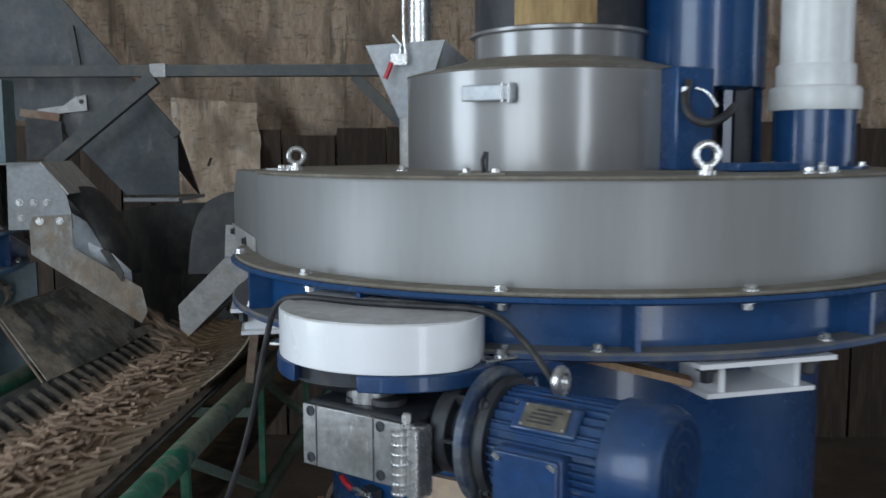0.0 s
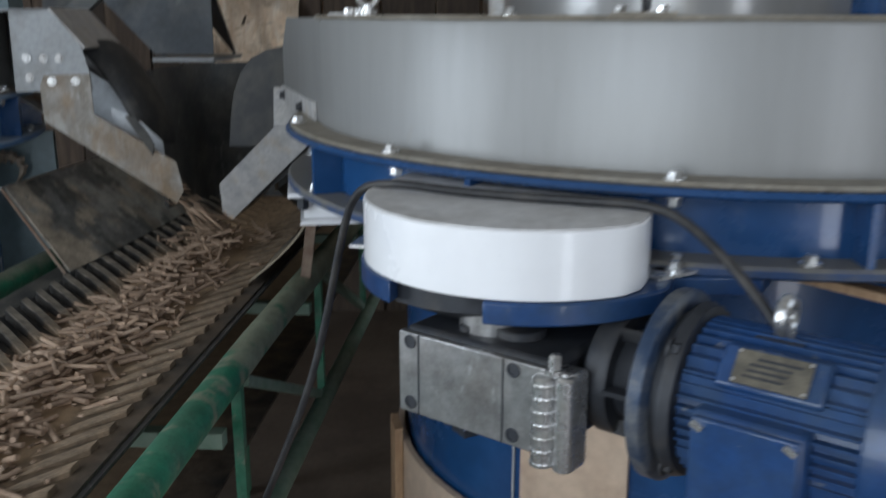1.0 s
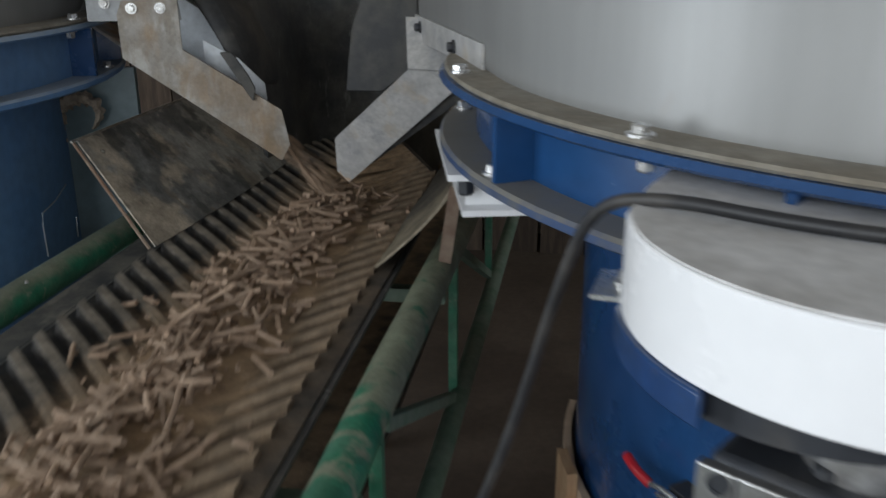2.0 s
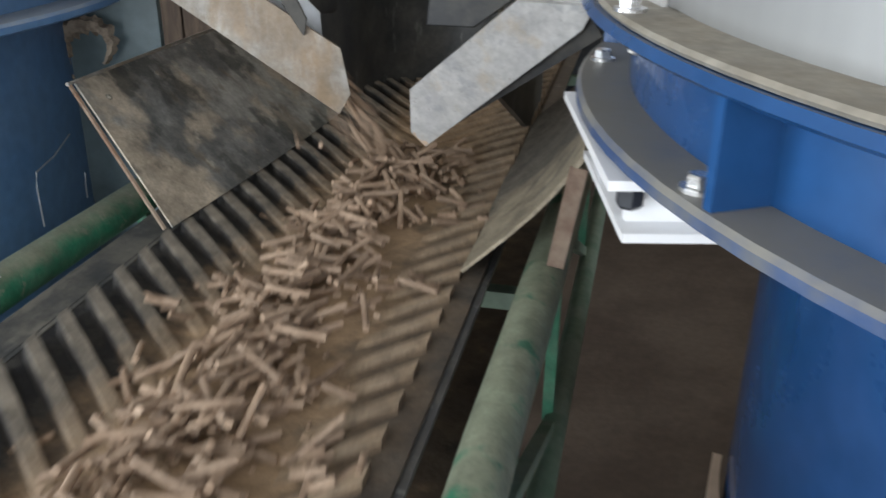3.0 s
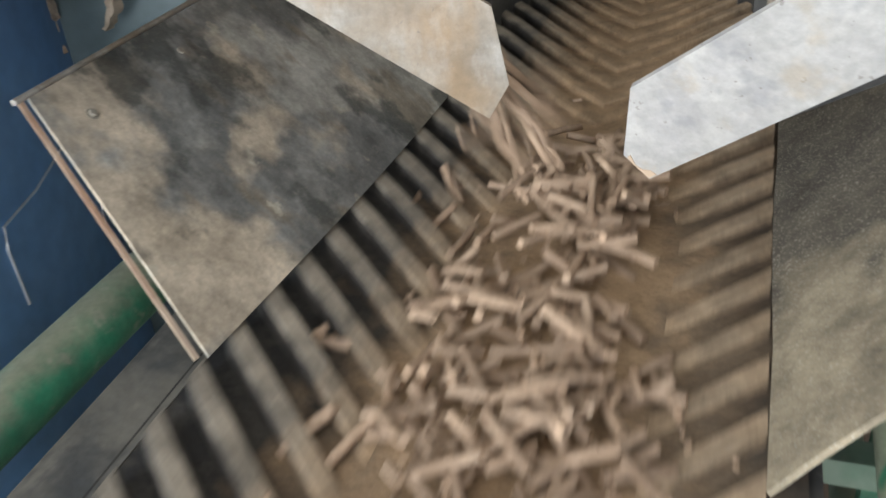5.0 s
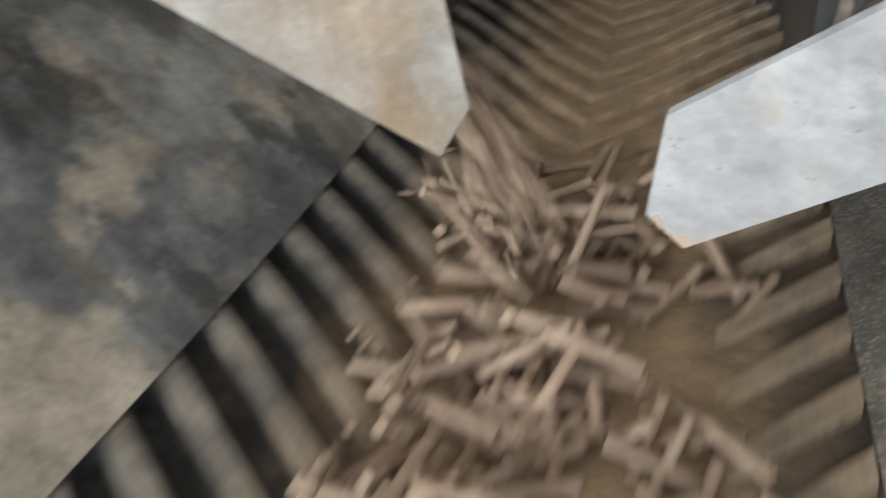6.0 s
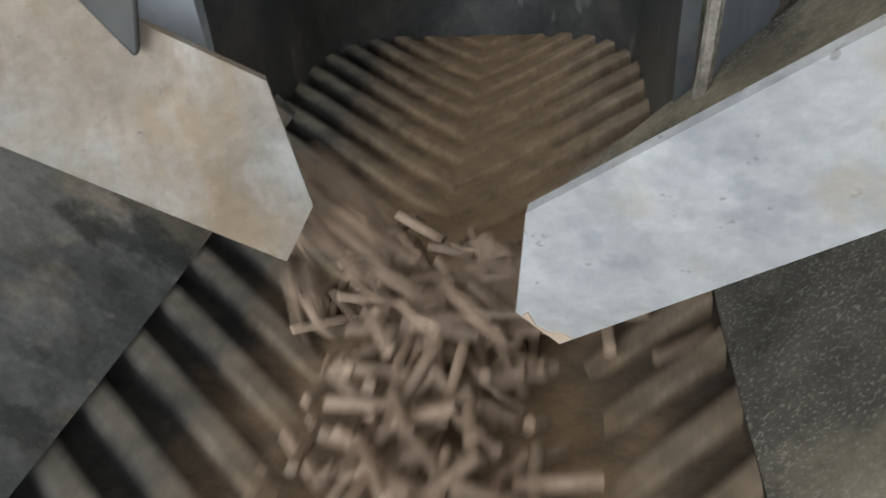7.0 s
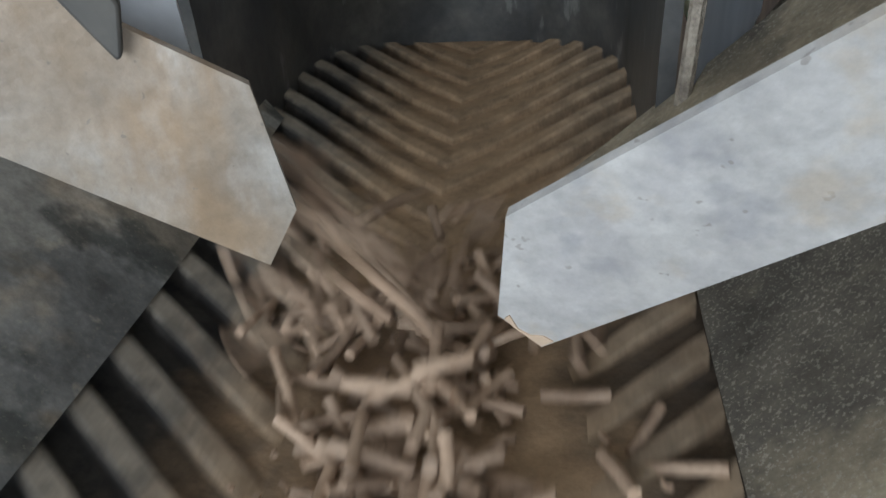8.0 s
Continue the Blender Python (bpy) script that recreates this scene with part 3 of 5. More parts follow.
def build_shed():
    bm = bmesh.new()
    bmesh.ops.create_grid(bm, x_segments=60, y_segments=60, size=6, matrix=pose(0.5, 0.2, 0))
    for v in bm.verts:
        v.co.z = 0.02 * noise.noise(v.co * 1.3) + 0.006 * noise.noise(v.co * 6)
    single("floor", bm, FLOOR, (0, 0, 0), "bare earth floor under brown wood dust", "floor", kind="structure")
    slab("wall_north", -5, 6, 4.75, 4.95, -0.1, 4.5, PLASTER, "dusty plastered shed wall behind the tarpaulin")
    slab("wall_west_1", -5.2, -5, -2.5, -1.55, -0.1, 4.5, PLASTER, "dusty plastered side wall of the shed")
    slab("wall_west_2", -5.2, -5, 1.15, 4.95, -0.1, 4.5, PLASTER, "dusty plastered side wall of the shed")
    slab("wall_west_lintel", -5.2, -5, -1.55, 1.15, 3.35, 4.5, PLASTER, "dusty wall above an unseen opening")
    slab("wall_east_1", 6, 6.2, -2.5, -0.4, -0.1, 4.5, PLASTER, "dusty plastered side wall of the shed")
    slab("wall_east_2", 6, 6.2, 1.8, 4.95, -0.1, 4.5, PLASTER, "dusty plastered side wall of the shed")
    slab("wall_east_lintel", 6, 6.2, -0.4, 1.8, 3.35, 4.5, PLASTER, "dusty wall above an unseen opening")
    # near wall with a wide opening and a doorway
    for name, x0, x1 in (("wall_south_1", -5, -2.25), ("wall_south_2", 0.25, 1.4), ("wall_south_3", 2.1, 6)):
        slab(name, x0, x1, -2.5, -2.3, -0.1, 3.25, PLASTER, "dusty wall pier beside an open doorway")
    slab("wall_south_lintel", -5, 6, -2.5, -2.3, 3.25, 4.5, PLASTER, "dusty wall above two open doorways")
    single("ceiling", box(11.4, 7.6, 0.1, pose(0.5, 1.2, 4.56)), PLASTER, (0.5, 1.2, 4.5), "dusty closed shed roof", "ceiling", kind="structure")
    # outdoor ground, so that the doorways look out on something
    bm = bmesh.new()
    bmesh.ops.create_grid(bm, x_segments=4, y_segments=4, size=60, matrix=pose(0, 0, -0.12))
    single("ground", bm, FLOOR, (0, 0, -0.12), "pale earth yard outside", "ground", kind="structure")


def build_backdrop():
    """Stained tarpaulin hung in folds, with a row of boards below it."""
    bm = bmesh.new()
    nx, nz = 220, 60
    rows = []
    for i in range(nx + 1):
        x = -4.0 + 8.4 * i / nx
        col = []
        for k in range(nz + 1):
            z = 1.55 + 2.97 * k / nz
            y = 4.58 + 0.035 * math.sin(x * 9 + 2.5 * noise.noise(Vector((x, z, 0)))) + 0.05 * noise.noise(Vector((x * 2.5, z * 0.9, 3)))
            y += 0.02 * noise.noise(Vector((x * 12, z * 5, 7)))
            w = noise.noise(Vector((x * 1.5, z * 1.5, 5)))
            y -= 0.04 * abs(math.sin(2.6 * x + 3.4 * z + 3 * w)) ** 0.5 + 0.04 * abs(math.sin(3.3 * x - 2.7 * z + 4 * w)) ** 0.5
            col.append(bm.verts.new((x, y, z + 0.05 * noise.noise(Vector((x * 3, 0, 1))))))
        rows.append(col)
    for a, b in zip(rows, rows[1:]):
        for k in range(nz):
            bm.faces.new((a[k], b[k], b[k + 1], a[k + 1]))
    bmesh.ops.solidify(bm, geom=bm.faces[:], thickness=0.004)
    single("tarpaulin", bm, TARP, (0, 4.58, 1.55), "brown and grey stained tarpaulin hanging in folds on the wall", "tarpaulin")
    fence = thing("board_fence", (0, 4.45, 0), "dark weathered upright boards along the shed wall", "fence")
    x = -3.0
    while x < 4.2:
        w = random.uniform(0.16, 0.3)
        top = 1.68 + random.uniform(-0.04, 0.05)
        part("board", box(w - 0.012, 0.03, top, pose(x + w / 2, 4.42 + random.uniform(-0.012, 0.012), top / 2, random.uniform(-0.5, 0.5), random.uniform(-0.6, 0.6), 0)), PLANK, fence)
        x += w
    # torn strip of pale cloth over the boards
    bm = sheet((-1.05, 4.36, 1.05), (-0.62, 4.36, 1.05), (-0.66, 4.37, 1.82), (-1.12, 4.37, 1.85), 0.004, None, 24, 18, 0.07)
    single("hanging_cloth", bm, TARP, (-0.85, 4.36, 1.05), "pale brown torn tarpaulin end hanging over dark boards", "cloth")


def build_far_hopper():
    """Slate-grey feed hopper with its sloping side and the grey beam frame before it."""
    hop = thing("feed_hopper", (-0.9, 2.6, 0.0), "slate-grey painted sheet-metal feed hopper, half in shade", "hopper")
    part("sloping_side", sheet((-1.48, 2.606, 2.75), (-0.523, 2.607, 1.621), (-0.56, 2.95, 1.4), (-1.5, 2.95, 2.75), 0.006), HOPPER, hop)
    part("front_panel", prism([(-1.7, 2.75), (-1.48, 2.75), (-0.905, 2.073), (-0.521, 1.621), (-0.522, 1.42), (-0.703, 1.421), (-0.843, 1.569), (-0.93, 1.66), (-1.7, 1.74)], 0.006, upright(0, 2.6, 0)), HOPPER, hop)
    part("edge_strip", bar((-1.485, 2.585, 2.745), (-0.518, 2.585, 1.62), 0.012, 0.03), FRAME_GREY, hop)
    part("lower_chute", sheet((-0.95, 2.62, 1.66), (-0.7, 2.62, 1.42), (-0.72, 2.95, 1.36), (-0.97, 2.95, 1.62), 0.006), HOPPER, hop)
    part("outlet", box(0.19, 0.3, 0.012, pose(-0.61, 2.72, 1.405)), OUTLET, hop, "dull pale outlet plate")
    part("rib", bar((-0.875, 2.588, 2.04), (-0.846, 2.588, 1.85), 0.012, 0.022), FRAME_GREY, hop)
    tray = part("bearing_plate", prism([(-0.99, 1.71), (-0.9, 1.722), (-0.86, 1.75), (-0.823, 1.757), (-0.82, 1.706), (-0.92, 1.695), (-0.99, 1.692)], 0.004, upright(0, 2.585, 0)), GALV, hop, "pale bent plate with one bolt hole")
    part("bolt_hole", cylinder(0.008, 0, 0.002, upright(-0.838, 2.5805, 1.735), 14), DARK_IRON, tray)
    part("rusty_lip", bar((-1.045, 2.575, 1.7), (-0.912, 2.575, 1.682), 0.01, 0.026), RUST, hop, "rusty lip under the plate")
    part("dust_curtain", sheet((-1.03, 2.572, 1.54), (-0.895, 2.572, 1.55), (-0.905, 2.572, 1.668), (-1.025, 2.572, 1.68), 0.004, None, 16, 4, 0.012), FLAP, hop, "dark rubber dust curtain")
    part("support_leg", box(0.06, 0.06, 1.9, pose(-1.62, 2.7, 0.95)), FRAME_GREY, hop)
    part("support_leg", box(0.06, 0.06, 1.6, pose(-1.5, 2.95, 0.8)), FRAME_GREY, hop)
    fr = thing("beam_frame", (-0.6, 3.0, 0), "grey painted steel beam on diagonal braces, dusty on top", "frame")
    part("beam", bar((-1.75, 2.45, 1.825), (0.68, 2.45, 1.82), 0.05, 0.035), FRAME_GREY, fr)
    part("brace", bar((-0.535, 2.43, 1.802), (-0.885, 2.43, 1.528), 0.03, 0.046), FRAME_GREY, fr)
    part("brace", bar((0.1, 2.46, 1.805), (0.45, 2.46, 1.45), 0.035, 0.035), FRAME_GREY, fr)
    part("post", box(0.05, 0.05, 1.8, pose(0.66, 2.45, 0.905)), FRAME_GREY, fr)
    part("post", box(0.05, 0.05, 1.8, pose(-1.74, 2.45, 0.9)), FRAME_GREY, fr)
    part("joint_strap", box(0.05, 0.056, 0.042, pose(-0.522, 2.45, 1.823)), GALV, fr, "pale cloth-wrapped joint")


# ---- the mills ----
def drum_mill(cx, cy, ped, label, bolt_phase, ribs, paint=BLUE, rise=0.0, grow=0.0):
    """Steel drum on a blue flanged ring and a round blue pedestal."""
    c = pose(cx, cy, 0)
    mill = thing("pellet_mill", (cx, cy, 0), label, "pellet mill", "pellet mills")
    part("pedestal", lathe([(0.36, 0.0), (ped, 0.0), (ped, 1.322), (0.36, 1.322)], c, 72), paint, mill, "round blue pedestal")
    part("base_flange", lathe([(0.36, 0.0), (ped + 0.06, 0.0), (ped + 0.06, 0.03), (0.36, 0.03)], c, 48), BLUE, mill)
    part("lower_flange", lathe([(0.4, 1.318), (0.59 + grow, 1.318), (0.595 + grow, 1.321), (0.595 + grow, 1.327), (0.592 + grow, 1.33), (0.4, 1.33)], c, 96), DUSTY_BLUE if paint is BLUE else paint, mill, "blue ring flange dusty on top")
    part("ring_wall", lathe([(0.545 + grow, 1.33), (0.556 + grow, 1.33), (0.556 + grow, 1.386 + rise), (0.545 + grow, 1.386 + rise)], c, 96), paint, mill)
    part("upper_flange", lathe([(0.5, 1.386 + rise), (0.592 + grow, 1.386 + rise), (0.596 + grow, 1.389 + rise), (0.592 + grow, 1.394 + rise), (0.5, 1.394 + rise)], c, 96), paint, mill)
    part("drum_flange", lathe([(0.5, 1.3945 + rise), (0.588 + grow, 1.3945 + rise), (0.59 + grow, 1.397 + rise), (0.588 + grow, 1.3995 + rise), (0.5, 1.3995 + rise)], c, 96), DUSTY_STEEL, mill, "dusty steel rim")
    drum = part("drum", lathe([(0.545 + grow, 1.3995 + rise), (0.551, 1.3995 + rise), (0.551, 1.527 + rise), (0.549, 1.531 + rise), (0.545 + grow, 1.531 + rise)], c, 128), STEEL, mill, "brushed stainless drum wall")
    part("drum_lid", lathe([(0.02, 1.531 + rise), (0.5505, 1.531 + rise), (0.553, 1.5335 + rise), (0.5505, 1.536 + rise), (0.02, 1.536 + rise)], c, 96), DUSTY_STEEL, mill, "dusty steel lid")
    # bolts through both flanges
    for i in range(12):
        a = radians(bolt_phase + 30 * i)
        x, y = cx + (0.5797 + grow) * math.cos(a), cy + (0.5797 + grow) * math.sin(a)
        part("bolt", hex_bolt(0.0068, 0.008, pose(x, y, 1.3995 + rise)), ZINC, mill)
        x, y = cx + (0.573 + grow) * math.cos(a), cy + (0.573 + grow) * math.sin(a)
        part("nut", hex_bolt(0.0065, 0.012, pose(x, y, 1.386 + rise, 180)), ZINC, mill)
    for i in range(12):
        a = radians(bolt_phase - 3.5 + 15 + 30 * i)
        part("lower_bolt", hex_bolt(0.0068, 0.009, pose(cx + (0.579 + grow) * math.cos(a), cy + (0.579 + grow) * math.sin(a), 1.33)), ZINC, mill)
    for a in ribs:
        m = c @ pose(0, 0, 0, 0, 0, a)
        part("rib", box(0.034, 0.007, 0.056 + rise, m @ pose(0.573 + grow, 0, 1.358 + rise / 2)), BLUE, mill)
    return mill


def eye_bolt(x, y, z, yaw, parent, r=0.0122, k=0.0044):
    bm = cylinder(0.012, 0, 0.006, pose(x, y, z), 16)
    cylinder(0.0075, 0.004, 0.012, pose(x, y, z), 12, bm)
    m = pose(x, y, z + 0.009 + r + k * 0.5, 90, 0, yaw)
    seg, ring = 28, 10
    rows = []
    for i in range(seg):
        a = 2 * math.pi * i / seg
        rows.append([bm.verts.new(m @ Vector(((r + k * math.cos(b)) * math.cos(a), (r + k * math.cos(b)) * math.sin(a), k * math.sin(b))))
                     for b in (2 * math.pi * j / ring for j in range(ring))])
    for i in range(seg):
        p, q = rows[i], rows[(i + 1) % seg]
        for j in range(ring):
            o = (j + 1) % ring
            bm.faces.new((p[j], q[j], q[o], p[o]))
    return part("eye_bolt", bm, ZINC, parent, "zinc-plated lifting eye bolt")


def build_right_mill():
    cx, cy = 0.643, 1.182
    mill = drum_mill(cx, cy, 0.43, "stainless and blue pellet mill with flanged drum on a pedestal", -164.0, (-123, -88, -55, -150, 10, 60, 120, 170))
    # tangential discharge side of the drum, with chamfered end
    a = Vector((0.1255, 0.9935, 0))
    b = Vector((-0.0205, 1.395, 0))
    d = (b - a).normalized()
    yaw = math.degrees(math.atan2(d.y, d.x))
    length = (b - a).length
    part("discharge_side", prism([(0, 1.4), (length, 1.4), (length, 1.48), (length - 0.07, 1.531), (0, 1.531)], 0.004, upright(a.x, a.y, 0, yaw)), STEEL, mill, "flat steel side of the outlet")
    part("discharge_roof", prism([(0.006, 1.33), (0.33, 1.33), (0.33, 1.1), (0.09, 1.1)], 0.004, pose(0, 0, 1.528)), STEEL, mill)
    part("outlet_floor", prism([(0.0, 1.4), (0.33, 1.4), (0.33, 1.15), (0.07, 1.15)], 0.004, pose(0, 0, 1.401)), STEEL, mill)
    eye_bolt(0.181, 1.027, 1.536, 10, mill)
    eye_bolt(0.759, 0.675, 1.536, 5, mill, 0.0138, 0.005)
    for x, y in ((0.168, 1.03), (0.155, 1.036), (0.149, 1.06), (0.36, 0.95), (0.462, 0.72), (0.5, 0.712), (0.93, 0.75), (0.955, 0.78), (0.91, 0.745)):
        part("lid_bolt", hex_bolt(0.006, 0.009, pose(x, y, 1.536)), ZINC, mill)
    part("lid_tab", box(0.06, 0.022, 0.003, pose(0.483, 0.716, 1.5375, 0, 0, -8)), DUSTY_STEEL, mill)
    part("lid_tab", box(0.05, 0.02, 0.003, pose(0.15, 1.045, 1.5375, 0, 0, -40)), GALV, mill)
    bm = tube([(0.483, 0.716, 1.537), (0.482, 0.716, 1.556), (0.486, 0.716, 1.566)], 0.0025)
    tube([(0.487, 0.716, 1.54), (0.488, 0.716, 1.566)], 0.0022, 10, bm)
    part("wire_stub", bm, CABLE, mill, "cut black wire stub")
    # upper cylinder, dusty cone, collar and see-through tube full of straw
    ux, uy = 0.613, 1.19
    c = pose(ux, uy, 0)
    part("upper_cylinder", lathe([(0.252, 1.536), (0.258, 1.536), (0.258, 1.692), (0.252, 1.692)], c, 96), POLISHED, mill, "brushed stainless upper cylinder")
    part("cone_top", lathe([(0.155, 1.716), (0.258, 1.6925), (0.26, 1.695), (0.155, 1.722)], c, 96), DUSTY_STEEL, mill, "cone top under brown dust")
    c2 = pose(0.625, 1.19, 0)
    part("collar", lathe([(0.146, 1.72), (0.15, 1.72), (0.15, 1.762), (0.158, 1.765), (0.158, 1.77), (0.146, 1.77)], c2, 72), POLISHED, mill)
    part("inlet_tube", lathe([(0.147, 1.77), (0.15, 1.77), (0.15, 2.3), (0.147, 2.3)], c2, 64), DARK_IRON, mill, "dark grey inlet tube")
    part("straw_window", lathe([(0.1505, 1.772), (0.153, 1.772), (0.153, 2.2), (0.1505, 2.2)], c2, 24, -124, -72), STRAW, mill, "straw-coloured window in the inlet tube")
    # handle of the inspection door
    m = pose(ux, uy, 0, 0, 0, -116)
    hb = box(0.018, 0.085, 0.024, m @ pose(0.27, 0, 1.655))
    box(0.012, 0.012, 0.03, m @ pose(0.264, 0.034, 1.655), hb)
    part("door_handle", hb, BRIGHT_GALV, mill, "bright folded steel handle", 0.002)
    for dy in (0.028, 0.039):
        part("handle_strap", box(0.004, 0.004, 0.03, m @ pose(0.281, dy, 1.655)), ZINC, mill)
    # blue corner panel and hose
    part("corner_panel", box(0.07, 0.05, 0.158, pose(0.803, 0.982, 1.615, 0, 0, 24)), BLUE, mill, "blue corner panel", 0.003)
    part("hose", tube([(0.8, 0.95, 1.672), (0.79, 0.94, 1.645), (0.796, 0.925, 1.615), (0.82, 0.92, 1.605), (0.845, 0.92, 1.613), (0.866, 0.93, 1.634)], 0.0065, 12, None, 3), CABLE, mill, "black rubber hose")
    part("hose", tube([(0.812, 0.955, 1.662), (0.83, 0.95, 1.655), (0.842, 0.94, 1.632)], 0.0025, 10, None, 2), ZINC, mill, "braided steel hose")
    part("hose_fitting", cylinder(0.006, 0, 0.03, pose(0.793, 0.94, 1.632, -8, 0, 0), 12), ZINC, mill)
    part("lid_box", box(0.1, 0.06, 0.012, pose(0.88, 0.86, 1.543, 0, 0, 15)), BLUE, mill, "flat blue plate", 0.002)
    # three white feet under the ring
    for a, length in ((-72, 0.19), (192.5, 0.2), (60, 0.19)):
        m = pose(cx, cy, 0, 0, 0, a)
        foot = part("foot_bracket", box(0.12, length, 0.006, m @ pose(0.535, 0, 1.3135)), WHITE, mill, "white painted channel bracket")
        part("foot_base", box(0.1, length * 0.8, 0.006, m @ pose(0.53, 0, 1.273)), WHITE, foot)
        for o in (-0.28, 0.28):
            part("foot_web", box(0.09, 0.008, 0.037, m @ pose(0.53, o * length, 1.293)), WHITE, foot)
        for o in (-0.4, 0.36):
            part("foot_nut", hex_bolt(0.0085, 0.02, m @ pose(0.576, o * length, 1.31, 180)), DARK_IRON, foot)
    part("wooden_wedge", box(0.16, 0.03, 0.008, pose(0.66, 0.65, 1.3, 0, 12, -6)), WOOD, mill, "raw wooden wedge")
    part("warning_sticker", prism([(-0.004, -0.012), (0.004, -0.012), (0.004, 0.012), (-0.004, 0.012)], 0.001, pose(cx, cy, 1.358, 0, 0, -42) @ pose(0.558, 0, 0, 90, 0, 90)), YELLOW, mill)
    # cream sheet round the pedestal's lower half
    part("wrap_sheet", lathe([(0.436, 0.1), (0.445, 0.1), (0.445, 0.93), (0.436, 0.93)], pose(cx, cy, 0), 60, 170, 330), CREAM, mill, "cream protective sheet round the pedestal")
    panel = part("wrap_panel", lathe([(0.432, 0.931), (0.444, 0.931), (0.444, 1.1), (0.432, 1.1)], pose(cx, cy, 0), 24, 234, 251), CREAM, mill, "raised cream panel with small holes")
    part("panel_seam", box(0.002, 0.0025, 0.17, pose(cx, cy, 1.01, 0, 0, 231.5) @ pose(0.4315, 0, 0)), GALV, mill, "pale vertical seam")
    for a, z in ((-120.6, 1.054), (-118.9, 1.068), (-118.7, 1.053)):
        part("panel_hole", cylinder(0.0026, 0, 0.001, pose(cx, cy, z, 0, 0, a) @ pose(0.4438, 0, 0, 0, 90, 0), 10), DARK_IRON, panel)
    part("sheet_edge", lathe([(0.446, 0.15), (0.462, 0.15), (0.458, 0.95), (0.446, 0.95)], pose(cx, cy, 0), 6, 190, 197), WOOD, mill, "curled brown sheet edge")
    return mill


def build_left_mill():
    cx, cy = -1.085, 1.30
    mill = drum_mill(cx, cy, 0.503, "blue and steel pellet mill beyond the conveyor, scratched pedestal", 5.0, (-62, -30, -14, 8, 25, 180), LIT_BLUE, 0.012, 0.012)
    part("discharge_side", plate3([(-0.468, 1.41), (-0.35, 1.41), (-0.352, 1.439), (-0.358, 1.481), (-0.388, 1.531), (-0.4, 1.543), (-0.458, 1.546)], FAR_PLANE, 0.0, 0.004), OUTLET, mill, "galvanised outlet plate with bolts")
    for x, z in ((-0.443, 1.466), (-0.418, 1.465), (-0.394, 1.465), (-0.443, 1.434)):
        part("plate_bolt", hex_bolt(0.005, 0.005, pose(x, in_plane(FAR_PLANE, x, z) - 0.001, z, 90, 0, 17)), IRON, mill)
    part("chamfer_cover", sheet((-0.402, 1.347, 1.545), (-0.357, 1.37, 1.48), (-0.40, 1.62, 1.478), (-0.46, 1.62, 1.545), 0.004), GALV, mill)
    part("discharge_roof", prism([(-0.9, 1.25), (-0.52, 1.25), (-0.402, 1.349), (-0.46, 1.62), (-0.9, 1.7)], 0.004, pose(0, 0, 1.542)), OUTLET, mill)
    part("discharge_back", prism([(-0.8, 1.40), (-0.40, 1.40), (-0.40, 1.478), (-0.46, 1.545), (-0.8, 1.545)], 0.004, upright(0, 1.625, 0)), GALV, mill)
    part("side_panel", box(0.22, 0.05, 0.172, pose(-0.617, 1.445, 1.632)), PANEL_TEAL, mill, "grey-green side panel")
    # scratches and a torn residue on the pedestal

    def on_wall(deg, z, r=0.504):
        a = radians(deg)
        return (cx + r * math.cos(a), cy + r * math.sin(a), z)
    part("scratch", tube([on_wall(17, 1.146), on_wall(10.5, 1.136), on_wall(5.2, 1.131), on_wall(4.7, 1.115), on_wall(4.8, 1.064)], 0.0011, 6), SCRATCH, mill, "bare bent scratch line")
    part("scratch", tube([on_wall(21.5, 1.08), on_wall(20.8, 1.066), on_wall(20.6, 1.048)], 0.001, 6), SCRATCH, mill)
    part("access_panel", box(0.13, 0.012, 0.44, pose(-0.575, 1.53, 1.1, 0, 0, 8)), PANEL_TEAL, mill, "dusty grey panel beside the pedestal")
    # ragged strip of torn residue, looped round a bare patch
    path = [Vector(p) for p in ((-0.634, 1.5, 1.19), (-0.633, 1.5, 1.228), (-0.628, 1.5, 1.258), (-0.603, 1.5, 1.276), (-0.568, 1.5, 1.272), (-0.557, 1.5, 1.251), (-0.572, 1.5, 1.226))]
    for _ in range(3):
        path = [path[0]] + [p.lerp(q, k) for p, q in zip(path, path[1:]) for k in (0.25, 0.75)] + [path[-1]]
    bm = bmesh.new()
    rows = []
    for i, p in enumerate(path):
        d = (path[min(i + 1, len(path) - 1)] - path[max(i - 1, 0)]).normalized()
        side = Vector((d.z, 0, -d.x))
        k = i / (len(path) - 1)
        w = 0.004 + 0.011 * math.sin(math.pi * min(1, k * 1.15)) ** 0.7
        lo, hi = w * (0.75 + 0.7 * noise.noise(p * 160)), w * (0.75 + 0.7 * noise.noise(p * 190 + Vector((3, 0, 0))))
        rows.append([bm.verts.new(p + side * lo + Vector((0, 0.006, 0))), bm.verts.new(p + side * lo * 0.6 - Vector((0, 0.005 + 0.003 * noise.noise(p * 120), 0))),
                     bm.verts.new(p - side * hi * 0.6 - Vector((0, 0.004, 0))), bm.verts.new(p - side * hi + Vector((0, 0.006, 0)))])
    for p, q in zip(rows, rows[1:]):
        for j in range(4):
            bm.faces.new((p[j], q[j], q[(j + 1) % 4], p[(j + 1) % 4]))
    bm.faces.new(rows[0])
    bm.faces.new(rows[-1])
    part("torn_residue", bm, TORN, mill, "torn brown glue residue")
    return mill


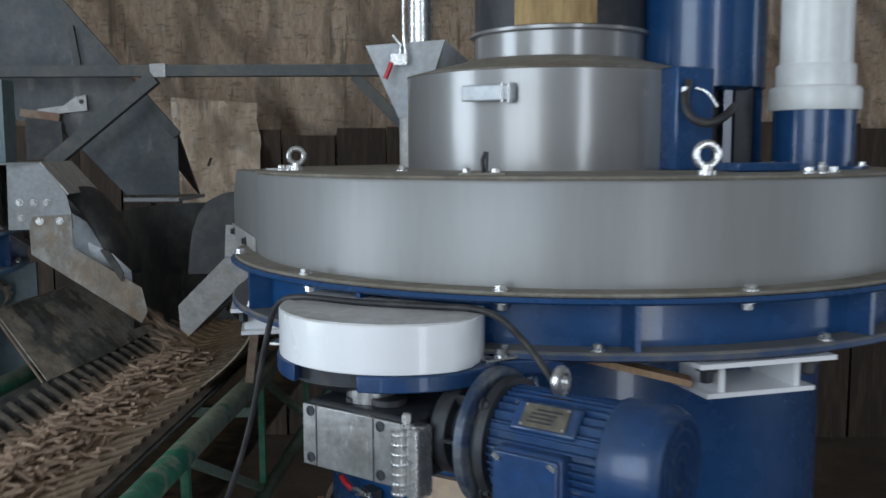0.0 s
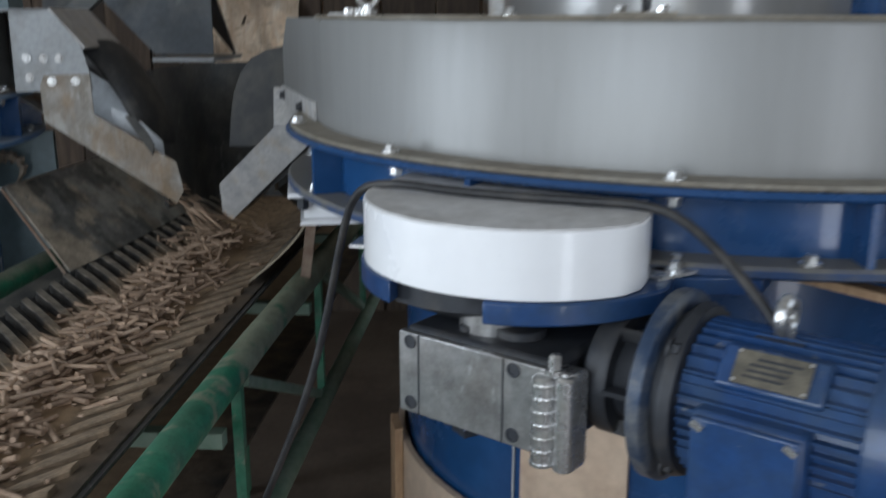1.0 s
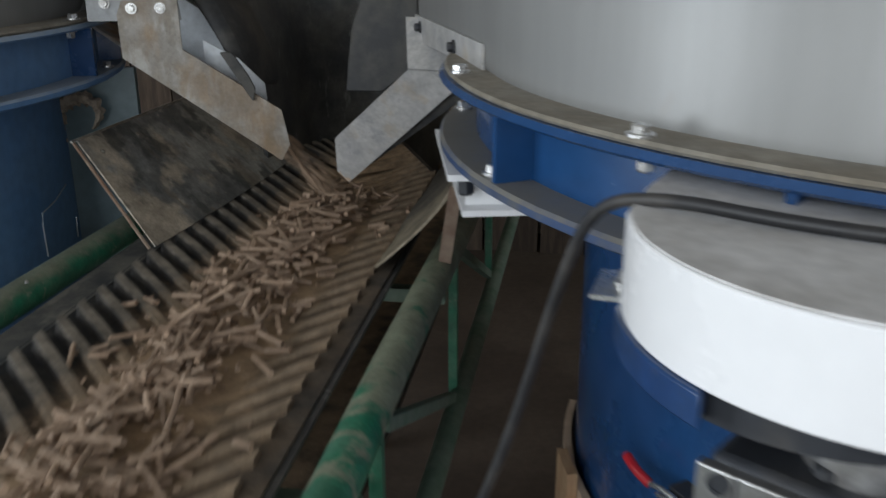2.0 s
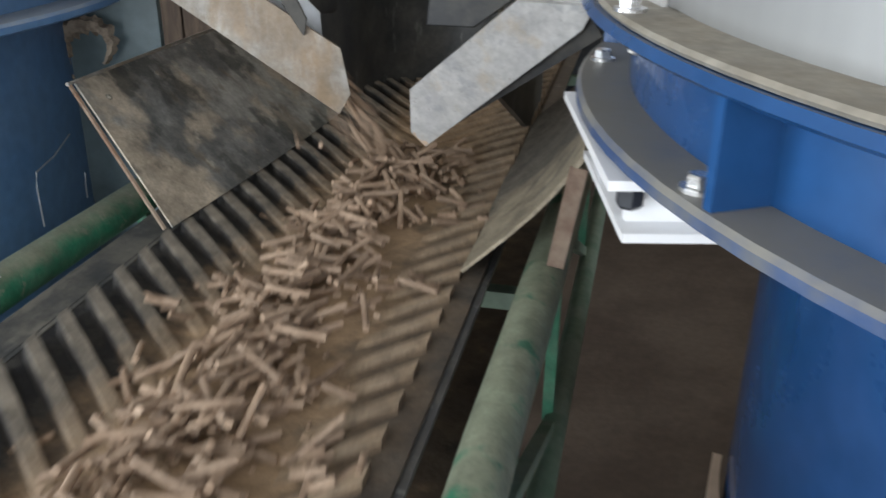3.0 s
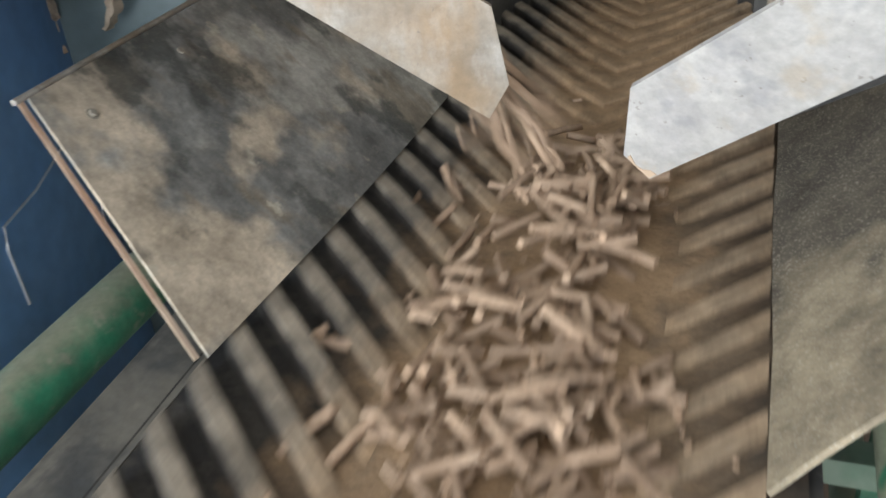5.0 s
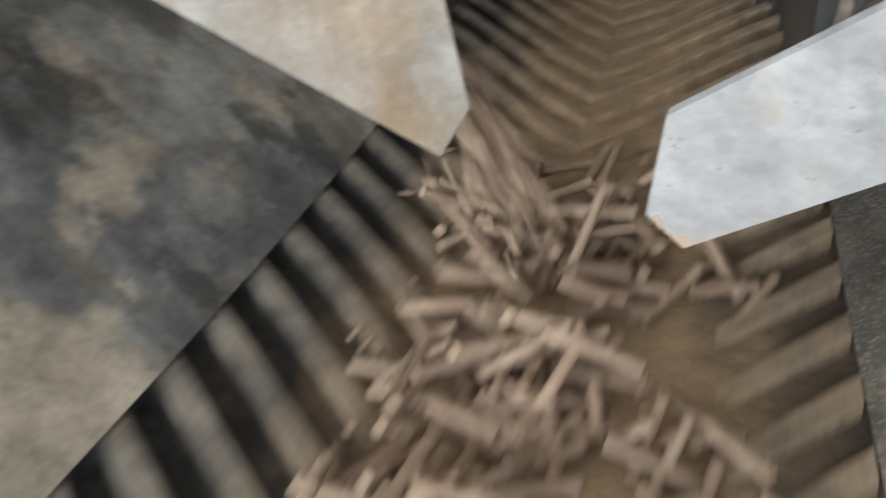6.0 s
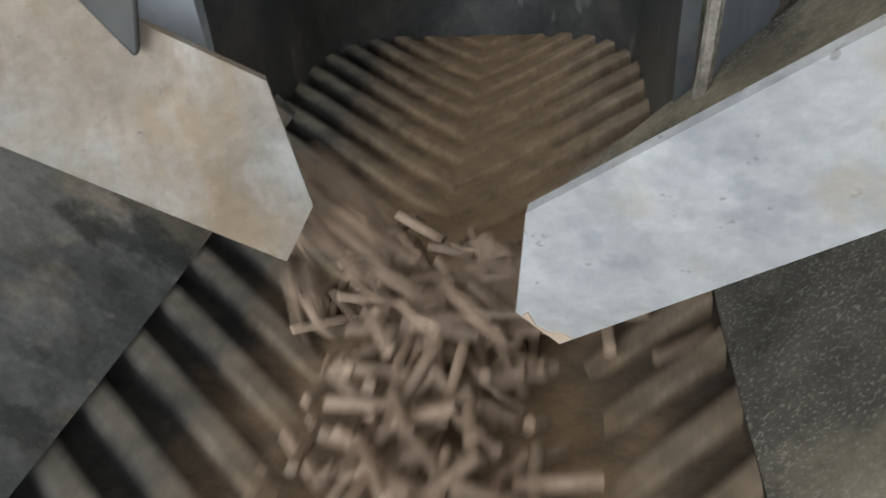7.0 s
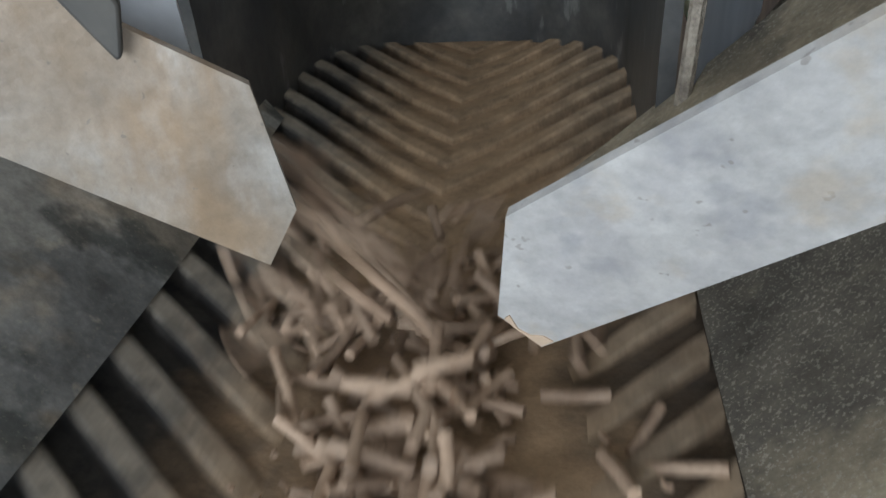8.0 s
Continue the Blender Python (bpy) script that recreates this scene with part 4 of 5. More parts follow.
def build_guard_and_drive():
    """White belt guard on a blue plate, worm gearbox and motor below it."""
    gx, gy, gr = 0.3776, 0.6575, 0.149

    def outline(r, first, last, rest, cut=9.0):
        """Round front from one angle to another, cut straight on one flank, then corners behind."""
        pts = [(r * math.cos(radians(first + (last - first) * i / 44)), r * math.sin(radians(first + (last - first) * i / 44))) for i in range(45)]
        return [(min(x, cut), y) for x, y in pts] + rest
    m = pose(gx, gy, 0)
    guard = thing("belt_guard", (gx, gy, 1.3), "glossy white round-fronted belt guard on a blue plate under the drum", "guard")
    back = [(0.09, -0.112), (0.1, -0.083), (0.1045, -0.055), (0.1065, -0.028), (0.06, -0.008), (0.02, 0.016), (-0.03, 0.044), (-0.075, 0.074), (-0.118, 0.104), (-0.135, 0.06)]
    part("cover", prism(outline(gr, 178, 300, back), 0.0555, m @ pose(0, 0, 1.322)), WHITE, guard, "", 0.0015)
    top = [(x * 0.985, y * 0.985) for x, y in outline(gr, 178, 300, back)]
    part("cover_top", prism(top, 0.0015, m @ pose(0, 0, 1.3776)), GUARD_TOP, guard, "white top, greyed by shade put into its colour")
    part("plate", prism(outline(gr + 0.003, 256, 318, [(0.135, -0.03), (0.15, 0.01), (-0.02, 0.01)]), 0.019, m @ pose(0, 0, 1.3025)), BLUE_LIGHT, guard, "blue carrier plate", 0.002)
    part("plate_tab", prism(outline(gr + 0.003, 180, 221, [(-0.08, 0.02), (-0.14, 0.03)]), 0.019, m @ pose(0, 0, 1.3025)), BLUE_LIGHT, guard, "", 0.002)
    part("plate_arm", prism([(0.115, -0.07), (0.2, -0.06), (0.24, 0.02), (0.11, 0.02)], 0.017, m @ pose(0, 0, 1.3035)), BLUE_LIGHT, guard, "", 0.002)
    for x, y, a in ((0.119, -0.062, 35), (0.124, -0.04, 35), (-0.15, 0.03, 80)):
        part("guard_tab", box(0.045, 0.026, 0.003, m @ pose(x, y, 1.3235, 0, 0, a)), ZINC, guard)
        part("tab_bolt", hex_bolt(0.0058, 0.009, m @ pose(x + 0.006, y, 1.325)), ZINC, guard)
    part("pulley_housing", lathe([(0.02, 1.279), (0.06, 1.279), (0.105, 1.3), (0.105, 1.3215), (0.02, 1.3215)], pose(gx - 0.035, gy - 0.01, 0), 48), DARK_IRON, guard, "dark cast pulley housing")
    part("shaft_boss", cylinder(0.03, 1.272, 1.3, pose(0.35, 0.585, 0), 32), IRON, guard)

    ax = Vector((0.83, -0.56, 0)).normalized()
    yaw = math.degrees(math.atan2(ax.y, ax.x))
    drive = thing("gear_motor", (0.40, 0.55, 1.16), "blue finned electric motor on a machined worm gearbox below the guard", "motor")
    f = Matrix.Translation((0.325, 0.5475, 1.236)) @ pose(0, 0, 0, 0, 0, yaw)
    body = part("gearbox", box(0.152, 0.125, 0.08, f @ pose(0.012, 0.064, 0)), DARK_IRON, drive, "worm gearbox housing", 0.006)
    part("face_plate", box(0.168, 0.008, 0.074, f @ pose(0.018, -0.001, -0.001)), IRON, body, "machined grey face plate", 0.0012)
    for sx in (-0.053, 0.053):
        for sz in (-0.028, 0.028):
            bm = lathe([(0.0042, -0.001), (0.0062, -0.001), (0.0062, 0.0012), (0.0042, 0.0012)], f @ pose(sx, -0.005, sz, 90), 16)
            cylinder(0.0042, -0.001, 0.0002, f @ pose(sx, -0.005, sz, 90), 12, bm)
            part("bolt_hole", bm, DARK_IRON, body)
    for sx in (-0.044, 0.043):
        part("seam", box(0.0012, 0.0012, 0.073, f @ pose(sx, -0.0052, -0.001)), DARK_IRON, body)
    part("corner_lug", box(0.034, 0.026, 0.082, f @ pose(0.091, 0.008, -0.006)), ZINC, body, "bright casting corner", 0.005)
    part("lug_column", cylinder(0.0085, -0.045, 0.034, f @ pose(0.1, -0.004, 0.0), 16, None, 0.002), ZINC, drive)
    part("lug_column", cylinder(0.0092, -0.045, 0.03, f @ pose(0.083, -0.008, 0.002), 16, None, 0.002), ZINC, drive)
    for k in range(7):
        part("lug_ring", lathe([(0.008, 0), (0.0098, 0), (0.0101, 0.0015), (0.0098, 0.003), (0.008, 0.003)], f @ pose(0.083, -0.0084, -0.042 + 0.011 * k), 14), ZINC, drive)
    part("grease_screw", hex_bolt(0.0055, 0.016, f @ pose(0.09, -0.004, 0.034)), ZINC, body)
    part("cap_screw", cylinder(0.007, 0, 0.006, f @ pose(-0.01, 0.02, 0.04), 16, None, 0.001), DARK_IRON, body)
    part("cap_screw", cylinder(0.022, 0, 0.008, f @ pose(0.03, 0.04, 0.04), 24, None, 0.001), DARK_IRON, body)
    # axis of the motor: local z along ax
    q = ax.to_track_quat('Z', 'Y').to_matrix().to_4x4()
    c = Vector((0.367, 0.610, 1.252))
    def along(s):
        return Matrix.Translation(c + ax * s) @ q
    part("coupling_ring", lathe([(0.02, 0), (0.05, 0), (0.052, 0.004), (0.052, 0.016), (0.05, 0.02), (0.02, 0.02)], along(0.098), 40), DARK_IRON, drive)
    part("neck", lathe([(0.01, 0), (0.036, 0), (0.042, 0.034), (0.01, 0.034)], along(0.116), 32), DARK_IRON, drive)
    for i in range(6):
        part("neck_rib", box(0.012, 0.004, 0.034, along(0.133) @ pose(0, 0, 0, 0, 0, 60 * i) @ pose(0.046, 0, 0)), DARK_IRON, drive)
    fl = part("motor_flange", lathe([(0.02, 0), (0.074, 0), (0.077, 0.002), (0.077, 0.012), (0.074, 0.014), (0.02, 0.013)], along(0.147), 56), WORN_BLUE, drive, "blue round flange with worn rim")
    part("flange_gap", lathe([(0.02, 0), (0.062, 0), (0.062, 0.008), (0.02, 0.008)], along(0.16), 40), DARK_IRON, drive)
    part("end_shield", lathe([(0.02, 0), (0.069, 0), (0.07, 0.003), (0.067, 0.01), (0.02, 0.012)], along(0.168), 48), DARK_IRON, drive, "dark grimy end shield")
    for i in range(4):
        part("flange_bolt", hex_bolt(0.006, 0.008, along(0.168) @ pose(0, 0, 0, 0, 0, 45 + 90 * i) @ pose(0.066, 0, 0)), DARK_IRON, fl)
    part("stator", cylinder(0.054, 0, 0.13, along(0.178), 48), BLUE_LIGHT, drive, "blue painted motor body")
    # cooling fins, up and down and on the far side
    for k in range(-6, 7):
        x = k * 0.0085
        h = math.sqrt(0.0605 ** 2 - x * x) if abs(x) < 0.058 else 0.02
        part("fin", box(0.0022, h * 2, 0.126, along(0.243) @ pose(x, 0, 0)), BLUE_LIGHT, drive)
    for k in range(-5, 6):
        y = k * 0.0085
        h = math.sqrt(0.0605 ** 2 - y * y)
        part("side_fin", box(h * 2, 0.0022, 0.126, along(0.243) @ pose(0, y, 0)), BLUE_LIGHT, drive)
    # axes of the camera-side: which local direction points towards the walk
    side = Vector((-0.56, -0.83, 0)).normalized()
    up = Vector((0, 0, 1))
    fm = Matrix((( *ax, 0), (*side, 0), (*up, 0), (0, 0, 0, 1))).transposed()
    def at(s, o, z):
        return Matrix.Translation(c + ax * s + side * o + up * z) @ fm
    tb = part("terminal_box", box(0.08, 0.03, 0.085, at(0.236, 0.058, -0.026)), BLUE_LIGHT, drive, "blue terminal box", 0.005)
    part("terminal_lid", box(0.075, 0.005, 0.08, at(0.236, 0.0755, -0.026)), BLUE_LIGHT, tb, "", 0.002)
    for s, z in ((0.204, 0.008), (0.268, 0.008), (0.204, -0.06), (0.268, -0.06)):
        part("lid_screw", box(0.009, 0.003, 0.005, at(s, 0.079, z) @ pose(0, 0, 0, 0, 30, 0)), ZINC, tb)
    tilt = at(0.242, 0.0425, 0.0425) @ pose(0, 0, 0, 42, 0, 0)
    pad = part("nameplate_pad", box(0.075, 0.008, 0.034, tilt), BLUE_LIGHT, drive, "", 0.003)
    part("nameplate", box(0.052, 0.002, 0.026, tilt @ pose(0, 0.005, 0)), PLATE, pad, "worn brass nameplate with unreadable print")
    for k in range(4):
        part("print_bar", box(random.uniform(0.02, 0.034), 0.0006, 0.0018, tilt @ pose(random.uniform(-0.005, 0.005), 0.0063, 0.007 - 0.0046 * k)), DARK_IRON, pad)
    for s in (-0.024, 0.024):
        for z in (-0.011, 0.011):
            part("rivet", cylinder(0.0014, 0, 0.001, tilt @ pose(s, 0.006, z, -90), 8), ZINC, pad)
    part("fan_cover", lathe([(0.02, 0), (0.064, 0), (0.0655, 0.002), (0.0655, 0.05), (0.058, 0.062), (0.054, 0.062), (0.054, 0.004), (0.02, 0.004)], along(0.306), 56), BLUE_LIGHT, drive, "smooth blue fan cover")
    grille = bmesh.new()
    for k in range(-8, 9):
        x = k * 0.0062
        h = math.sqrt(max(0.055 ** 2 - x * x, 0))
        box(0.0022, 2 * h, 0.0022, along(0.367) @ pose(x, 0, 0), grille)
    for rr in (0.015, 0.03, 0.044, 0.055):
        lathe([(rr - 0.0015, -0.001), (rr + 0.0015, -0.001), (rr + 0.0015, 0.0016), (rr - 0.0015, 0.0016)], along(0.367), 32, bm=grille)
    part("fan_grille", grille, BLUE_LIGHT, drive, "blue slotted fan grille")
    part("fan", cylinder(0.05, 0, 0.004, along(0.349), 24), DARK_IRON, drive)
    e = c + ax * 0.235
    part("lifting_eye_base", box(0.034, 0.034, 0.012, Matrix.Translation((e.x, e.y, e.z + 0.052)) @ pose(0, 0, 0, 0, 0, yaw)), DARK_IRON, drive)
    eye_bolt(e.x, e.y, e.z + 0.05, yaw + 90, drive, 0.0115, 0.0055)
    # toggle clamps on the pedestal
    for a, z in ((214.5, 1.042), (-52, 1.028)):
        m = pose(0.643, 1.182, z, 0, 0, a)
        clamp = thing("toggle_clamp", tuple(m @ Vector((0.43, 0, 0))), "zinc toggle clamp with a red grip on the blue pedestal", "clamp", "toggle clamps")
        part("grip", tube([m @ Vector((0.45, -0.02, 0.004)), m @ Vector((0.455, 0, 0.002)), m @ Vector((0.452, 0.018, -0.004))], 0.005, 10, None, 1), RED, clamp, "red plastic grip")
        part("arm", tube([m @ Vector((0.452, 0.016, -0.004)), m @ Vector((0.455, 0.04, 0.004)), m @ Vector((0.45, 0.075, 0.0))], 0.003), ZINC, clamp)
        part("arm", tube([m @ Vector((0.45, 0.028, -0.01)), m @ Vector((0.452, 0.075, 0.006))], 0.0026), ZINC, clamp)
        part("base", box(0.02, 0.03, 0.022, m @ pose(0.438, 0.056, -0.004)), DARK_IRON, clamp)


def build_cable():
    pts = [(0.06, 0.76, 0.93), (0.10, 0.75, 1.02), (0.145, 0.745, 1.13), (0.17, 0.74, 1.215), (0.193, 0.72, 1.315), (0.212, 0.70, 1.372),
           (0.25, 0.665, 1.3865), (0.31, 0.637, 1.3838), (0.38, 0.613, 1.3835), (0.43, 0.597, 1.384), (0.47, 0.585, 1.3845), (0.5, 0.57, 1.378), (0.53, 0.535, 1.352), (0.55, 0.505, 1.328), (0.56, 0.487, 1.312)]
    single("power_cable", tube(pts, 0.0041, 12, None, 3), CABLE, (0.06, 0.76, 0.93), "black power cable draped over the white guard", "cable")


# ---- chutes and hoods over the belt ----
def build_chutes():
    lc = thing("discharge_chute", (-0.35, 1.45, 1.2), "dusty galvanised chute sloping down from the far mill to the belt", "chute", "discharge chutes")
    part("front_plate", plate3([(-0.422, 1.437), (-0.352, 1.439), (-0.354, 1.37), (-0.233, 1.279), (-0.226, 1.226), (-0.2395, 1.202), (-0.432, 1.36), (-0.43, 1.419)], FAR_PLANE, -0.0045, 0.004), GALV_STAINED, lc)
    part("chute_floor", sheet((-0.60, 1.46, 1.435), (-0.25, 1.45, 1.208), (-0.27, 1.53, 1.222), (-0.60, 1.60, 1.435), 0.004), GALV, lc)
    part("rear_plate", prism([(-0.50, 1.47), (-0.40, 1.41), (-0.36, 1.39), (-0.35, 1.285), (-0.50, 1.378)], 0.004, upright(0, 1.56, 0)), BRIGHT_GALV, lc, "clean pale rear plate")
    part("inner_lip", plate3([(-0.33, 1.375), (-0.285, 1.347), (-0.253, 1.309), (-0.252, 1.262), (-0.33, 1.30)], FAR_PLANE, 0.03, 0.003), BRIGHT_GALV, lc, "clean pale inner lip")
    for x in (-0.409, -0.373):
        part("chute_bolt", hex_bolt(0.0052, 0.005, pose(x, in_plane(FAR_PLANE, x, 1.427) - 0.005, 1.427, 90, 0, 17)), ZINC, lc)
    rc = thing("discharge_chute", (-0.05, 1.42, 1.18), "stained galvanised chute sloping from the near mill towards the belt", "chute", "discharge chutes")
    part("front_plate", plate3([(-0.021, 1.357), (-0.143, 1.247), (-0.148, 1.193), (-0.132, 1.176), (0.04, 1.333), (0.05, 1.357)], NEAR_PLANE, 0.0, 0.004), GALV, rc)
    part("tip_residue", plate3([(-0.1455, 1.192), (-0.1435, 1.1945), (-0.1405, 1.1865), (-0.136, 1.1835), (-0.131, 1.184), (-0.1275, 1.1815), (-0.132, 1.1772), (-0.142, 1.1875)], NEAR_PLANE, -0.0007, 0.0006), CREAM, rc, "brown flaking residue at the tip")
    # dark rubber colour stands in for the shade on this fold
    part("folded_underside", plate3([(-0.13, 1.1785), (0.046, 1.339), (0.056, 1.322)], NEAR_PLANE, 0.01, 0.003), FLAP, rc, "fold below the plate, shade put into its colour")
    bm = sheet((-0.021, 1.318, 1.356), (0.05, 1.303, 1.356), (0.028, 1.374, 1.414), (-0.036, 1.388, 1.414), 0.004)
    part("mounting_strip", bm, GALV, rc, "bolted upper strip")
    part("chute_floor", sheet((-0.13, 1.424, 1.178), (0.05, 1.325, 1.345), (0.05, 1.52, 1.345), (-0.125, 1.54, 1.18), 0.004), SKIRT_BROWN, rc, "brown dusty chute floor")
    # bolted tab that lies on the outlet's flat side
    foot, run = Vector((0.1255, 0.9935, 0)), Vector((-0.146, 0.4015, 0))
    out = Vector((-0.94, -0.342, 0))
    near, far = foot + run * 0.12 + out * 0.001, foot + run * 1.02 + out * 0.001
    tab = part("mounting_tab", sheet(near + Vector((0, 0, 1.398)), far + Vector((0, 0, 1.385)), far + Vector((0, 0, 1.419)), near + Vector((0, 0, 1.424)), -0.003), GALV, rc, "pale bolted tab")
    for k in (0.92, 0.42):
        q = foot + run * k + out * 0.004
        part("tab_bolt", hex_bolt(0.0055, 0.008, pose(q.x, q.y, 1.406, 90, 0, -70)), DARK_IRON, tab)
    # rubber flaps hung over both outlets
    bm = bmesh.new()
    line = [(-0.415, 1.482), (-0.39, 1.47), (-0.355, 1.425), (-0.325, 1.375), (-0.302, 1.33), (-0.296, 1.285)]
    ra = []
    for i, (x, z) in enumerate(line):
        k = i / 5
        ra.append([bm.verts.new((x, 1.445 - 0.005 * k, z)), bm.verts.new((x + 0.028 - 0.02 * k, 1.45, z + 0.012)), bm.verts.new((x + 0.045 - 0.03 * k, 1.52, z + 0.016)),
                   bm.verts.new((x + 0.03 - 0.02 * k, 1.6, z - 0.005))])
    for p, q in zip(ra, ra[1:]):
        for j in range(3):
            bm.faces.new((p[j], q[j], q[j + 1], p[j + 1]))
    bmesh.ops.recalc_face_normals(bm, faces=bm.faces)
    bmesh.ops.solidify(bm, geom=bm.faces[:], thickness=0.006)
    ob = single("rubber_flap", bm, FLAP, (-0.35, 1.45, 1.3), "curled dusty black rubber flap over a chute", "flap", "rubber flaps")
    sub = ob.modifiers.new("round", 'SUBSURF')
    sub.levels = sub.render_levels = 2
    part("flap_end", plate3([(-0.306, 1.366), (-0.29, 1.366), (-0.272, 1.333), (-0.2645, 1.314), (-0.268, 1.297), (-0.27, 1.2955), (-0.2745, 1.304), (-0.289, 1.332)], FAR_PLANE, -0.0115, 0.006), FLAP, ob, "frayed lower end of the flap", 0.0015)
    poly = [(-0.032, 1.483), (-0.06, 1.478), (-0.091, 1.462), (-0.112, 1.436), (-0.126, 1.40), (-0.133, 1.36), (-0.139, 1.305), (-0.085, 1.305), (-0.045, 1.335), (-0.03, 1.36)]
    single("rubber_flap", prism(poly, 0.006, upright(0, 1.452, 0)), FLAP, (-0.08, 1.45, 1.29), "flat black rubber flap hanging beside the drum outlet", "flap", "rubber flaps", bevel=0.002)
    # U-shaped hood of black sheet, open towards the walk, standing on the belt
    bm = bmesh.new()
    prof = [(-0.367, 1.71), (-0.363, 1.78)]
    for i in range(25):
        a = math.pi - math.pi * i / 24
        prof.append((-0.207 + 0.152 * math.cos(a), 1.885 + 0.175 * math.sin(a)))
    prof += [(-0.054, 1.75), (-0.074, 1.53)]
    rows = []
    for x, y in prof:
        u = abs(x + 0.207)
        zb = 1.094 + 0.012 * (u / 0.165) ** 1.5 + (0.115 if y < 1.6 else 0)
        col = []
        for k in range(7):
            z = zb + (1.425 - zb) * k / 6
            g = 0.12 * (k / 6) ** 2
            col.append(bm.verts.new((x + (x + 0.207) * g, y + (y - 1.7) * g * 0.3, z)))
        rows.append(col)
    for p, q in zip(rows, rows[1:]):
        for k in range(6):
            bm.faces.new((p[k], q[k], q[k + 1], p[k + 1]))
    bmesh.ops.recalc_face_normals(bm, faces=bm.faces)
    bmesh.ops.solidify(bm, geom=bm.faces[:], thickness=0.008)
    hood = thing("dust_hood", (-0.207, 1.8, 1.1), "black plastic half-round dust hood standing over the belt", "hood")
    part("shell", bm, BLACK_PLASTIC, hood)
    part("side_lip", sheet((-0.076, 1.52, 1.215), (-0.03, 1.60, 1.25), (-0.012, 1.60, 1.44), (-0.058, 1.52, 1.44), 0.005, None, 4, 8, 0.004), HOOD_GREY, hood, "scraped grey outward lip")
    part("cut_edge", tube([(-0.074, 1.518, 1.212), (-0.07, 1.517, 1.26), (-0.066, 1.518, 1.33), (-0.06, 1.518, 1.44)], 0.0035, 6, None, 1), TORN_EDGE, hood, "rough dusty cut edge")
    # side skirts
    bm = sheet((-0.366, 1.258, 1.1185), (-0.342, 1.80, 1.113), (-0.48, 1.86, 1.245), (-0.497, 1.32, 1.247), 0.0022, None, 14, 6, 0.002)
    for v in bm.verts:
        # the lower edge is bent out over the belt
        low = max(0.0, min(1.0, (1.25 - v.co.z) / 0.13))
        along = max(0.0, min(1.0, (v.co.y - 1.26) / 0.56))
        v.co.x += 0.007 * low * math.sin(math.pi * along)
    far = single("skirt_plate", bm, SKIRT, (-0.37, 1.26, 1.11),
                 "dust-stained dark steel skirt plate leaning beside the belt", "plate", "skirt plates")
    part("rolled_edge", tube([(-0.5, 1.312, 1.2485), (-0.492, 1.55, 1.2485), (-0.482, 1.85, 1.247)], 0.0022, 8), GALV_STAINED, far, "pale rolled upper edge")
    for y, z in ((1.345, 1.228), (1.45, 1.23)):
        part("skirt_bolt", hex_bolt(0.003, 0.003, pose(-0.474, y, z, 0, 44, 0)), DUSTY_STEEL, far)
    single("skirt_strip", bar((-0.502, 1.318, 1.248), (-0.374, 1.258, 1.116), 0.003, 0.004), RUST, (-0.44, 1.29, 1.11), "bent rusty edge strip of the skirt", "strip")
    bm = sheet((-0.053, 1.23, 1.117), (-0.05, 1.80, 1.113), (0.055, 1.80, 1.236), (0.052, 1.245, 1.236), 0.0035, None, 10, 6, 0.004)
    for v in bm.verts:
        up = max(0.0, min(1.0, (v.co.z - 1.115) / 0.12))
        near = max(0.0, min(1.0, (1.5 - v.co.y) / 0.26))
        sag = math.sin(math.pi * up)
        v.co += Vector((0.008 * sag, 0.022 * sag * near, -0.007 * sag))
    single("skirt_plate", bm, SKIRT_BROWN, (-0.05, 1.23, 1.11), "brown dust-covered skirt sheet leaning under the mill's flange", "plate", "skirt plates")


# ---- the conveyor ----
BELT_X, BELT_Z = -0.205, 1.086
PITCH, SPEED = 0.0447, 0.447
Y0, Y1, DROP = -3.6, 2.79085, 0.2


def trough(u):
    return 0.018 * (abs(u) / 0.165) ** 1.5


def bed(u, thick=1.0):
    """Height of the dust lying on the belt, deeper below the chutes' outlets and towards one side."""
    width = 0.12 if u > 0.03 else 0.085
    return trough(u) + (0.003 + 0.0145 * thick) * math.exp(-((u - 0.03) / width) ** 2)


